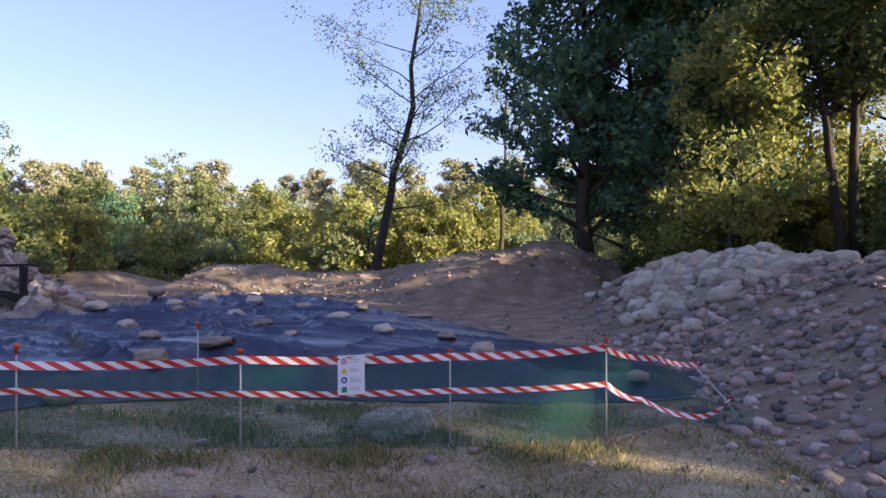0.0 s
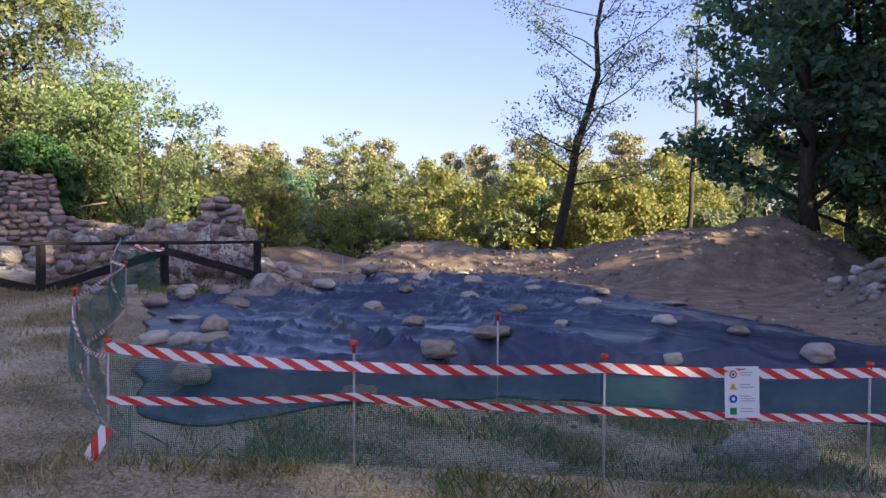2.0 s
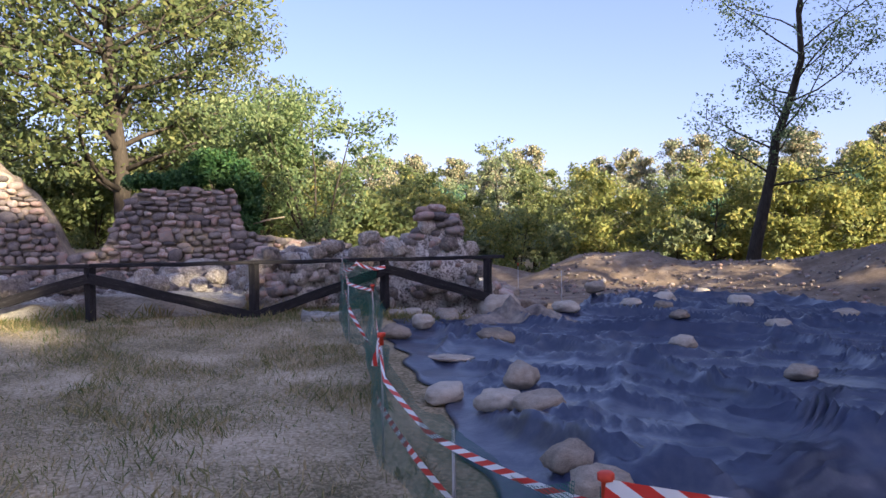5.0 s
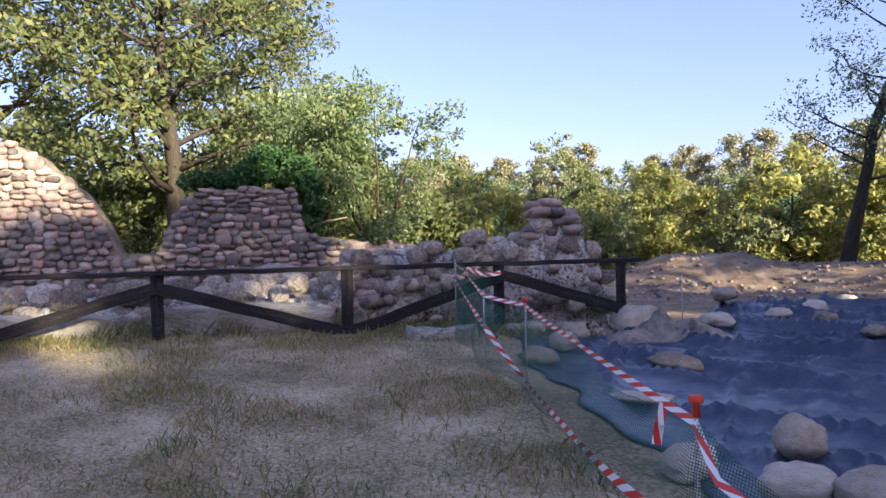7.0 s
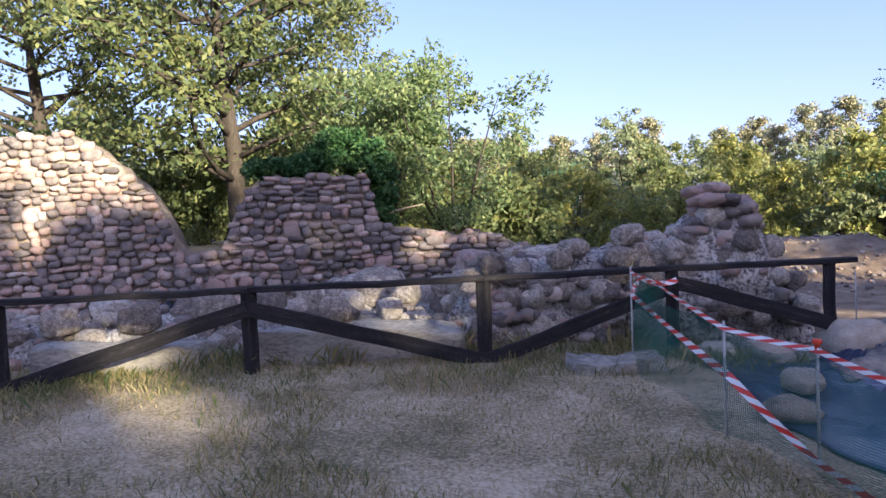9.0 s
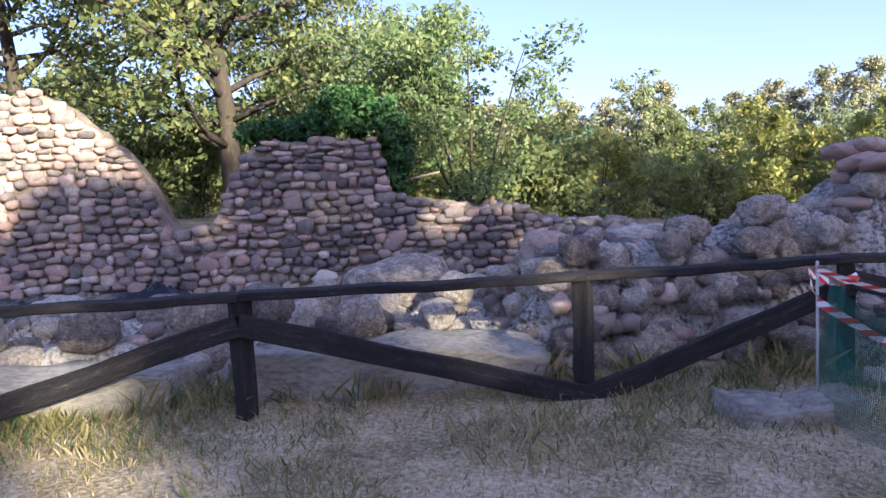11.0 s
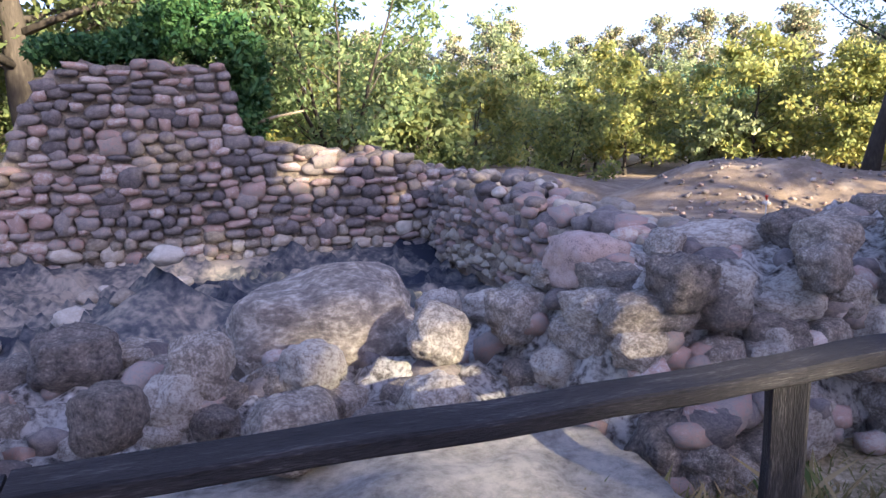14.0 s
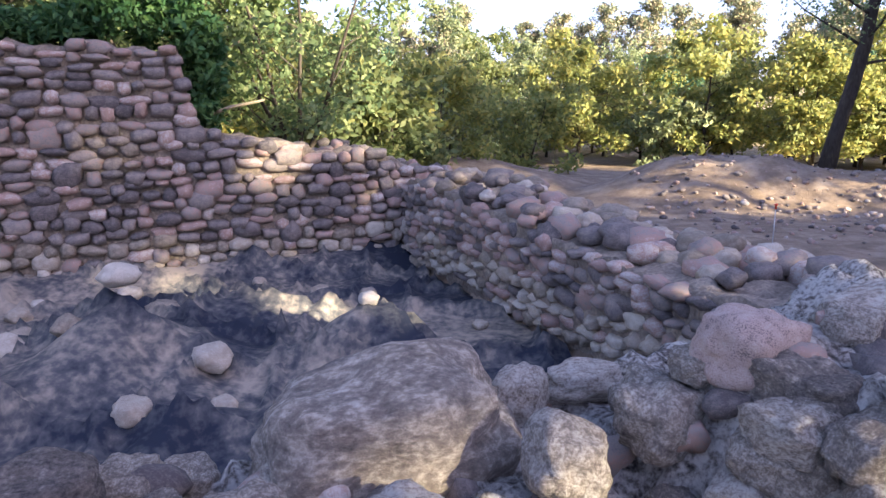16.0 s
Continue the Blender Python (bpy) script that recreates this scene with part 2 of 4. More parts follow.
def stone_mesh(name, seed, material, sub=2, boxy=0.35, lump=0.22, fine=0.0):
    """A unit stone, about 1 across, part rounded and part squared."""
    bm = bmesh.new()
    bmesh.ops.create_icosphere(bm, subdivisions=sub, radius=0.5)
    off = Vector((seed * 7.3, seed * 3.1, seed * 1.7))
    for v in bm.verts:
        d = v.co.normalized()
        k = max(abs(d.x), abs(d.y), abs(d.z))
        r = 0.5 * ((1 - boxy) + boxy / k * 0.85)
        r *= 1 + lump * noise.noise(d * 1.5 + off) + lump * 0.5 * noise.noise(d * 3.2 + off)
        if fine:
            r *= 1 + fine * noise.noise(d * 8 + off) + fine * 0.6 * noise.noise(d * 17 + off)
        v.co = d * r
    me = bpy.data.meshes.new(name)
    bm.to_mesh(me)
    bm.free()
    me.materials.append(material)
    smooth(me)
    return me


COBBLES = [stone_mesh("cobble", s, M_STONE, 2, 0.6, 0.32) for s in range(10)]
PALES = [stone_mesh("pale", s + 20, M_PALE, 3, 0.3, 0.25, 0.03) for s in range(5)]
BOULDERS = [stone_mesh("boulder", s + 40, M_BOULDER, 4, 0.34, 0.22, 0.04) for s in range(8)]
RNG = random.Random(7)


def stone(name, me, at, size, rot=None, parent=None, label="", category="", group=""):
    ob = new(name, me)
    ob.location, ob.scale = at, size
    ob.rotation_euler = rot if rot else (RNG.uniform(-0.2, 0.2), RNG.uniform(-0.2, 0.2), RNG.uniform(0, 6.28))
    if parent:
        ob.parent = parent
    return tagged(ob, label, category, group)


# ---- the plan: u runs along the ruin, v across it ----
AX = radians(35)


def xy(u, v):
    return (u * math.cos(AX) - v * math.sin(AX), u * math.sin(AX) + v * math.cos(AX))


def sst(a, b, x):
    t = np.clip((x - a) / (b - a), 0, 1)
    return t * t * (3 - 2 * t)


_WAVES = [(np.random.RandomState(k).uniform(-1, 1, 2), np.random.RandomState(k + 50).uniform(0, 6.28)) for k in range(24)]


def wav(x, y, f):
    """Cheap rolling noise for height fields."""
    s = 0
    for k, (d, p) in enumerate(_WAVES):
        s = s + np.sin((d[0] * x + d[1] * y) * f * (1 + k * 0.18) + p)
    return s / 7


def ground_z(x, y):
    x, y = np.asarray(x, float), np.asarray(y, float)
    u = x * math.cos(AX) + y * math.sin(AX)
    v = -x * math.sin(AX) + y * math.cos(AX)
    z = 0.042 * np.clip(v, 0, 14.5) * sst(3.5, -1.5, u) - 0.08 * sst(2, 6, y) * sst(-3, 0, x)
    z = z + 0.02 * wav(x, y, 0.8) + 0.008 * wav(x, y, 3.5)
    # land behind the far wall lies higher
    z = z + 0.75 * sst(26.0, 28, v) * sst(2, -3, u)
    # pit inside the ruin
    pit = sst(15.9, 16.9, v) * sst(26.0, 25.4, v) * sst(0.9, 0.2, u) * sst(-15, -14, u)
    z = z * (1 - pit) - 0.62 * pit
    # bank of soil and rubble
    bank = sst(2.9 + 0.25 * wav(y, x, 0.5), 6.6, x) * sst(1.5, 6, y) * sst(22.5, 18, y)
    bump = 0.10 * wav(x, y, 1.1) + 0.05 * wav(x, y, 2.7) + 0.03 * wav(x + 5, y, 6)
    z = z + bank * (1.42 + bump)
    # heaps at the far side of the yard
    for cx, cy, rx, ry, h in ((1.8, 24.0, 5.6, 4.6, 1.5), (-8.0, 27.0, 4.0, 3.2, 0.95), (-3.2, 26.5, 5.0, 2.8, 0.72), (5.5, 27, 5, 5, 1.2), (-14.5, 29, 4, 3, 0.7)):
        d = np.sqrt(((x - cx) / rx) ** 2 + ((y - cy) / ry) ** 2) + 0.07 * wav(x, y, 0.6)
        z = z + h * sst(1.0, 0.15, d) * (1 + 0.5 * bump)
    # the valley floor drops, the wooded hill rises beyond
    z = z - 0.9 * sst(30, 46, y) + 5.5 * sst(58, 105, y)
    return z


def soil_mask(x, y):
    u = x * math.cos(AX) + y * math.sin(AX)
    v = -x * math.sin(AX) + y * math.cos(AX)
    a = sst(2.3, 3.3, x + 0.4 * wav(x, y, 0.7)) * sst(3.0, 6.5, y + 0.6 * x - 1.5)
    b = sst(8.5, 10.0, y + 0.3 * wav(x, y, 0.8)) * sst(-0.2, 1.2, u)
    c = sst(15, 16, v) * sst(26, 25, v)
    return np.clip(np.maximum(np.maximum(a, b), c), 0, 1) * sst(60, 45, y)


def ground_material():
    m = mat("dry_lawn", [(0.32, (0.10, 0.09, 0.045)), (0.43, (0.23, 0.19, 0.105)), (0.51, (0.40, 0.32, 0.20)), (0.61, (0.58, 0.48, 0.33))], 1.3, 12, 0.95, 0.9, 40, 0.45, bump_dist=0.05)
    n, link = m.node_tree.nodes, m.node_tree.links.new
    at = n.new("ShaderNodeAttribute")
    at.attribute_name = "soil"
    no = n.new("ShaderNodeTexNoise")
    no.inputs["Scale"].default_value, no.inputs["Detail"].default_value, no.inputs["Roughness"].default_value = 1.6, 11, 0.72
    co = n.new("ShaderNodeTexCoord")
    link(co.outputs["Object"], no.inputs["Vector"])
    rp = n.new("ShaderNodeValToRGB")
    e = rp.color_ramp.elements
    e[0].position, e[0].color = 0.3, (0.12, 0.088, 0.06, 1)
    e[1].position, e[1].color = 0.7, (0.40, 0.32, 0.24, 1)
    e2 = e.new(0.5)
    e2.color = (0.25, 0.185, 0.13, 1)
    link(no.outputs["Fac"], rp.inputs[0])
    mx = n.new("ShaderNodeMix")
    mx.data_type = "RGBA"
    bs = n["Principled BSDF"]
    old = bs.inputs["Base Color"].links[0].from_socket
    link(at.outputs["Fac"], mx.inputs[0])
    link(old, mx.inputs[6])
    link(rp.outputs[0], mx.inputs[7])
    link(mx.outputs[2], bs.inputs["Base Color"])
    return m


def axis(lo, hi, step, far):
    c = list(np.arange(lo, hi + 1e-6, step))
    d, s = step, lo
    out = []
    while s > -far:
        d *= 1.25
        s -= d
        out.append(s)
    d, s, up = step, hi, []
    while s < far:
        d *= 1.25
        s += d
        up.append(s)
    return np.array(out[::-1] + c + up)


def build_ground():
    gx, gy = axis(-20, 12, 0.14, 1800), axis(-2, 31, 0.14, 1800)
    X, Y = np.meshgrid(gx, gy)
    Z = ground_z(X, Y)
    nx, ny = len(gx), len(gy)
    idx = np.arange(nx * ny).reshape(ny, nx)
    f = np.stack([idx[:-1, :-1], idx[:-1, 1:], idx[1:, 1:], idx[1:, :-1]], -1).reshape(-1, 4)
    ob = from_arrays("ground", np.stack([X, Y, Z], -1).reshape(-1, 3).tolist(), f.tolist(), ground_material())
    at = ob.data.attributes.new("soil", "FLOAT", "POINT")
    at.data.foreach_set("value", soil_mask(X, Y).ravel().astype(np.float32))
    return tagged(ob, "dry trampled lawn and bare stony earth", "ground", kind="structure")


build_ground()


def gz(x, y):
    return float(ground_z(x, y))


# ---- big cloth over the excavation ----
TARP_C = (-2.9, 10.9)
TARP_EDGE = [(-4.75, 5.15), (-4.1, 5.35), (-3.6, 6.25), (-2.9, 6.7), (-2.5, 7.3), (-1.0, 7.55), (1.0, 7.5), (2.9, 7.7), (3.4, 8.8), (1.9, 10.8), (0.4, 13.2), (-1.0, 14.4), (-3.9, 17.4),
             (-5.6, 18.0), (-6.9, 16.8), (-7.0, 13.6), (-8.3, 10.9), (-7.3, 9.0), (-6.1, 7.4)]


def tarp_edge(a):
    """Distance from the cloth's middle to its edge in the direction a."""
    best = 0
    d = Vector((math.cos(a), math.sin(a)))
    n = len(TARP_EDGE)
    for i in range(n):
        p, q = Vector(TARP_EDGE[i]) - Vector(TARP_C), Vector(TARP_EDGE[(i + 1) % n]) - Vector(TARP_C)
        e = q - p
        den = d.x * e.y - d.y * e.x
        if abs(den) > 1e-9:
            s = (p.x * e.y - p.y * e.x) / den
            k = (p.x * d.y - p.y * d.x) / den
            if s > 0 and -1e-6 <= k <= 1 + 1e-6:
                best = max(best, s)
    return best


EDGE_R = np.array([tarp_edge(2 * math.pi * k / 720) for k in range(720)])
EDGE_R = sum(np.roll(EDGE_R, s) for s in range(-2, 3)) / 5


def tarp_z(x, y):
    x, y = np.asarray(x, float), np.asarray(y, float)
    dx, dy = x - TARP_C[0], y - TARP_C[1]
    a = np.arctan2(dy, dx) % (2 * math.pi)
    er = np.interp(a / (2 * math.pi) * 720, np.arange(721), np.append(EDGE_R, EDGE_R[0]))
    inn = (1 - np.hypot(dx, dy) / er) * er            # metres inside the edge
    top = 0.47 - 0.33 * sst(-2.0, 2.5, x) - 0.07 * sst(10, 15, y)
    g = ground_z(x, y)
    base = g + (np.maximum(top, g + 0.05) - g) * sst(0.0, 0.85, inn)
    w1 = 1 - np.abs(np.sin(0.9 * x + 1.6 * y + 1.3 * wav(x, y, 0.45)))
    w2 = 1 - np.abs(np.sin(-2.1 * x + 1.1 * y + 1.6 * wav(y, x, 0.55)))
    w3 = 1 - np.abs(np.sin(3.7 * x + 2.3 * y + 1.7 * wav(x, y, 0.8)))
    w4 = 1 - np.abs(np.sin(0.9 * x + 4.4 * y + 1.5 * wav(x, y, 0.6)))
    w5 = 1 - np.abs(np.sin(1.2 * x + 8.5 * y + 1.9 * wav(x, y, 0.8)))
    w6 = 1 - np.abs(np.sin(8.1 * x - 3.2 * y + 2.4 * wav(y, x, 1.2)))
    k = sst(0.05, 0.6, inn) * (0.4 + 0.6 * sst(1, -4, x))
    return base + 0.02 + k * (0.15 * w1 ** 8 + 0.06 * w2 ** 8 + 0.03 * w3 ** 6 + 0.07 * w4 ** 6 + 0.03 * w5 ** 4 + 0.008 * w6 ** 4 + 0.02 * wav(x, y, 1.6) - 0.03)


def build_tarp():
    nr, na = 130, 460
    vs = []
    for i in range(1, nr + 1):
        r = i / nr
        for k in range(na):
            a = 2 * math.pi * k / na
            er = np.interp(k / na * 720, np.arange(721), np.append(EDGE_R, EDGE_R[0])) * (1 + 0.012 * math.sin(17 * a) + 0.008 * math.sin(41 * a))
            vs.append((TARP_C[0] + r * er * math.cos(a), TARP_C[1] + r * er * math.sin(a)))
    P = np.array(vs)
    Z = tarp_z(P[:, 0], P[:, 1])
    Z[-na:] = ground_z(P[-na:, 0], P[-na:, 1]) + 0.012
    V = np.column_stack([P, Z]).tolist()
    V.append((*TARP_C, float(tarp_z(*TARP_C))))
    F = [(i * na + k, (i + 1) * na + k, (i + 1) * na + (k + 1) % na, i * na + (k + 1) % na) for i in range(nr - 1) for k in range(na)]
    F += [(len(V) - 1, k, (k + 1) % na) for k in range(na)]
    ob = from_arrays("tarpaulin", V, F, M_TARP)
    so = ob.modifiers.new("thickness", "SOLIDIFY")
    so.thickness, so.offset = 0.006, 1
    tagged(ob, "wrinkled navy blue ground cloth spread over the excavation", "tarpaulin")


build_tarp()

# ---- ruin walls ----
def wall_body(name, label, u0, u1, v0, v1, base, top, step=0.16, depth=0.06, material=None):
    """A rough wall core with an uneven top; top: a function of u and v."""
    nu = max(2, int((u1 - u0) / step))
    nv = max(2, int((v1 - v0) / step))
    vs, fs = [], []
    for i in range(nu + 1):
        for j in range(nv + 1):
            u, v = u0 + (u1 - u0) * i / nu, v0 + (v1 - v0) * j / nv
            vs.append((u, v, top(u, v)))
    def q(i, j):
        return i * (nv + 1) + j
    for i in range(nu):
        for j in range(nv):
            fs.append((q(i, j), q(i + 1, j), q(i + 1, j + 1), q(i, j + 1)))
    rim = [q(i, 0) for i in range(nu + 1)] + [q(nu, j) for j in range(1, nv + 1)] + [q(i, nv) for i in range(nu - 1, -1, -1)] + [q(0, j) for j in range(nv - 1, 0, -1)]
    rows = max(14, int(1.6 / step))
    prev = rim
    for r in range(1, rows + 1):
        cur = []
        for k in rim:
            u, v, z = vs[k]
            zz = z + (base - z) * r / rows
            n = noise.noise_vector(Vector((u * 2.5, v * 2.5, zz * 2.5))) * depth + noise.noise_vector(Vector((u * 9, v * 9, zz * 9))) * depth * 0.5
            cur.append(len(vs))
            vs.append((u + n.x, v + n.y, zz))
        for k in range(len(rim)):
            k2 = (k + 1) % len(rim)
            fs.append((prev[k], cur[k], cur[k2], prev[k2]))
        prev = cur
    W = [(*xy(u, v), z) for u, v, z in vs]
    ob = from_arrays(name, W, fs, material or M_JOINT, None, "")
    return tagged(ob, label, "wall", kind="structure")


def lerp_profile(pts):
    us, zs = [p[0] for p in pts], [p[1] for p in pts]
    return lambda u: float(np.interp(u, us, zs)) + 0.13 * noise.noise(Vector((u * 2.6, 1.7, 0))) + 0.09 * noise.noise(Vector((u * 6.5, 4.7, 0)))


FAR_TOP = lerp_profile([(-15, 3.9), (-12.5, 4.35), (-10.4, 4.3), (-9.6, 3.75), (-8.7, 2.9), (-8.25, 2.0), (-7.95, 1.42), (-7.1, 1.38), (-6.75, 2.1), (-6.5, 2.6), (-6.25, 3.05), (-4.7, 3.2),
                        (-3.35, 3.1), (-3.25, 2.0), (-2.3, 1.78), (-0.5, 1.5), (0.5, 1.25), (1.6, 1.0), (2.2, 0.9)])


def rag(u, v, s=0.07):
    return s * noise.noise(Vector((u * 3, v * 3, 3))) + s * 0.6 * noise.noise(Vector((u * 8, v * 8, 9)))


wall_far = wall_body("wall_far", "ruined fieldstone wall with a notch and stepped broken top", -15, 2.1, 25.56, 26.5, -0.75,
                     lambda u, v: FAR_TOP(u) - 0.07 + rag(u, v))
wall_side = wall_body("wall_side", "low broken fieldstone cross wall with loose stones on top", 0.3, 1.75, 16.2, 25.56, -0.75,
                      lambda u, v: 0.62 + 0.3 * float(sst(19, 24.5, v)) + 0.25 * float(sst(17.8, 16.4, v)) - 0.2 * float(sst(1.2, 1.75, u)) + rag(u, v, 0.12), material=M_JOINT)


def face_stones(parent, place, ulen, u0, ztop, zlow, sizes, limit, near, name, rng, cols=(0.20, 0.40), rows=(0.15, 0.25)):
    """Courses of field stones on a wall's face: the nearer ones single, the rest in one mesh."""
    made, rest_v, rest_f = 0, [], []
    z = zlow
    while z < 4.6:
        h = rng.uniform(*rows)
        s = rng.uniform(0, 0.2)
        while s < ulen:
            w = rng.uniform(*cols)
            hh = h * rng.uniform(0.75, 1.25)
            if rng.random() < 0.1:
                w, hh = w * 1.25, hh * 1.55
            u = u0 + s + w / 2
            zz = z + h / 2 + rng.uniform(-0.05, 0.05) + 0.06 * math.sin(u * 1.7)
            if zz + hh * 0.35 < ztop(u):
                p, turn = place(u)
                m = Matrix.Translation((p[0], p[1], zz)) @ Euler((rng.uniform(-0.12, 0.12), rng.uniform(-0.14, 0.14), turn + rng.uniform(-0.12, 0.12))).to_matrix().to_4x4()
                size = (w * rng.uniform(0.95, 1.2), rng.uniform(0.20, 0.36), hh * rng.uniform(0.95, 1.2))
                me = rng.choice(COBBLES if zz > 0.12 or rng.random() < 0.3 else PALES[:3])
                if near(u, zz) and made < limit:
                    ob = new(name, me)
                    ob.matrix_basis = m @ Matrix.Diagonal((*size, 1))
                    ob.parent = parent
                    made += 1
                else:
                    m = m @ Matrix.Diagonal((*size, 1))
                    k = len(rest_v)
                    rest_v.extend(tuple(m @ vert.co) for vert in me.vertices)
                    rest_f.extend(tuple(k + i for i in poly.vertices) for poly in me.polygons)
            s += w * 1.02
        z += h * 0.98
    if rest_v:
        ob = from_arrays("stonework", rest_v, rest_f, M_STONE_ISL, parent)
        tagged(ob, kind="stuff")


# ---- the near ruin: a thick mass of boulders in lime mortar ----
def near_top(u, v):
    low = 0.50 + 0.34 * float(sst(14.85, 15.05, v)) + 0.10 * float(sst(15.05, 15.7, v)) - 1.3 * float(sst(16.3, 16.85, v))
    hi = float(sst(-2.6, -2.2, u + 0.2 * (v - 15.2)))
    crest = 1.42 + 0.14 * float(sst(-1.2, -0.3, u)) + 0.30 * float(sst(-0.15, 0.3, u)) * float(sst(0.9, 0.7, u)) - 0.85 * float(sst(0.75, 1.3, u))
    crest = crest - 0.75 * float(sst(15.55, 16.1, v)) - 0.6 * float(sst(15.05, 14.75, v))
    z = low + (max(crest, low) - low) * hi
    return z - 0.03 + rag(u * 0.7, v * 0.7, 0.11) + 0.06 * noise.noise(Vector((u * 6, v * 6, 5))) + 0.06 * noise.noise(Vector((u * 11, v * 11, 5))) - 0.05 * abs(noise.noise(Vector((u * 19, v * 19, 8))))


wall_near = wall_body("wall_near", "collapsed wall of boulders bedded in crumbling white mortar", -11, 1.3, 14.78, 17.15, -0.8, near_top, 0.055, 0.10, M_MORTAR)

rng = random.Random(11)
# boulders whose places are plain to see: u, v, z, length, depth, height, turn
BIG = [(-3.38, 16.08, 1.0, 1.02, 0.72, 0.62, 0.05), (-2.12, 14.88, 1.40, 0.36, 0.34, 0.30, 0.2), (-2.72, 16.25, 0.98, 0.36, 0.32, 0.36, 0.6), (-2.35, 16.28, 0.98, 0.56, 0.4, 0.24, 0.1),
       (-3.7, 14.88, 1.02, 0.46, 0.36, 0.34, 0.1), (-4.9, 15.25, 1.05, 0.62, 0.55, 0.42, 0.3), (-4.3, 15.05, 1.10, 0.32, 0.3, 0.32, 0.9), (-3.15, 15.0, 0.98, 0.36, 0.34, 0.30, 0.2),
       (-2.95, 15.55, 1.08, 0.50, 0.40, 0.34, 1.2), (-2.5, 15.6, 1.12, 0.46, 0.40, 0.36, 0.4), (-2.35, 15.15, 1.12, 0.34, 0.32, 0.32, 1.9), (-1.95, 14.85, 1.05, 0.34, 0.30, 0.27, 0.0),
       (-1.65, 14.85, 1.08, 0.30, 0.28, 0.26, 0.3), (-1.38, 14.85, 1.08, 0.30, 0.28, 0.26, 0.1), (-1.02, 14.85, 1.07, 0.44, 0.30, 0.32, 0.0), (-2.2, 14.78, 0.72, 0.52, 0.36, 0.42, 0.1),
       (-1.6, 14.75, 0.75, 0.56, 0.36, 0.38, 0.2), (-1.0, 14.75, 0.72, 0.46, 0.34, 0.36, 0.0), (-0.45, 14.8, 0.75, 0.5, 0.34, 0.38, 0.1), (0.1, 14.8, 0.78, 0.46, 0.36, 0.36, 0.2),
       (0.62, 14.9, 0.75, 0.42, 0.36, 0.38, 0.2), (-0.67, 14.98, 1.62, 0.48, 0.40, 0.30, 0.15), (-1.25, 15.0, 1.50, 0.42, 0.36, 0.28, 0.2), (-0.25, 14.85, 1.45, 0.30, 0.28, 0.28, 0.2),
       (-0.85, 14.78, 1.4, 0.42, 0.28, 0.26, 0.1), (-1.45, 14.8, 1.42, 0.34, 0.26, 0.28, 0.4), (-1.45, 15.5, 1.40, 0.9, 0.5, 0.32, 0.1), (-0.5, 15.5, 1.42, 0.8, 0.5, 0.34, 0.4),
       (0.95, 15.1, 1.42, 0.36, 0.34, 0.34, 0.1), (1.05, 14.85, 1.08, 0.30, 0.30, 0.26, 0.5), (0.35, 15.0, 1.25, 0.5, 0.36, 0.34, 0.1), (-2.85, 14.72, 0.70, 0.40, 0.30, 0.30, 0.2),
       (-5.6, 15.1, 1.0, 0.55, 0.4, 0.40, 0.1), (-6.3, 15.0, 1.02, 0.48, 0.4, 0.40, 0.3), (-7.0, 15.1, 1.0, 0.55, 0.4, 0.42, 0.2), (-4.55, 16.1, 1.0, 0.55, 0.5, 0.40, 0.2),
       (-5.3, 15.9, 0.98, 0.6, 0.5, 0.40, 0.4), (-4.0, 15.55, 1.08, 0.40, 0.36, 0.36, 1.4), (-3.55, 15.5, 1.02, 0.36, 0.34, 0.32, 0.4), (-6.2, 16.0, 1.0, 0.6, 0.5, 0.4, 0.1)]
for k, (u, v, z, a, b, c, t) in enumerate(BIG):
    stone("boulder", BOULDERS[k % 8], (*xy(u, v), z), ((a * 0.74, b * 0.76, c * 0.8) if k else (a, b, c)), (rng.uniform(-0.1, 0.1), rng.uniform(-0.1, 0.1), AX + t), wall_near)
pink = stone_mesh("pink_boulder", 77, M_PINK, 4, 0.5, 0.2, 0.03)
stone("boulder", pink, (*xy(-2.2, 15.5), 1.38), (0.42, 0.34, 0.3), (0.05, 0.1, AX + 0.2), wall_near, "reddish granite boulder")
# smaller stones pressed into the mortar
n_small = 0
while n_small < 420:
    u, v = rng.uniform(-8.5, 1.2), rng.uniform(14.72, 16.6)
    front = rng.random() < 0.42
    s = rng.uniform(0.08, 0.26)
    if front:
        v = 14.68
        z = rng.uniform(0.6, max(0.8, near_top(u, 15.1) - 0.05))
        v += 0.28 * float(sst(0.8, 1.3, z)) if u > -2.5 else 0.3 * float(sst(0.75, 1.0, z))
    else:
        z = near_top(u, v)
    if u < -2.4 and v < 14.9 and z < 0.95:
        n_small += 0.25
        continue
    stone("stone", rng.choice(BOULDERS if s > 0.2 else COBBLES), (*xy(u, v), z), (s * 1.3, s, s * 0.9), None, wall_near)
    n_small += 1
for k in range(80):
    u, v, s = rng.uniform(-7.5, -2.0), rng.uniform(14.95, 16.5), rng.uniform(0.12, 0.30)
    if math.hypot(u + 3.38, v - 16.08) < 0.5:
        continue
    stone("stone", rng.choice(BOULDERS), (*xy(u, v), near_top(u, v) + 0.02), (s * 1.25, s, s * rng.uniform(0.65, 0.9)), None, wall_near)
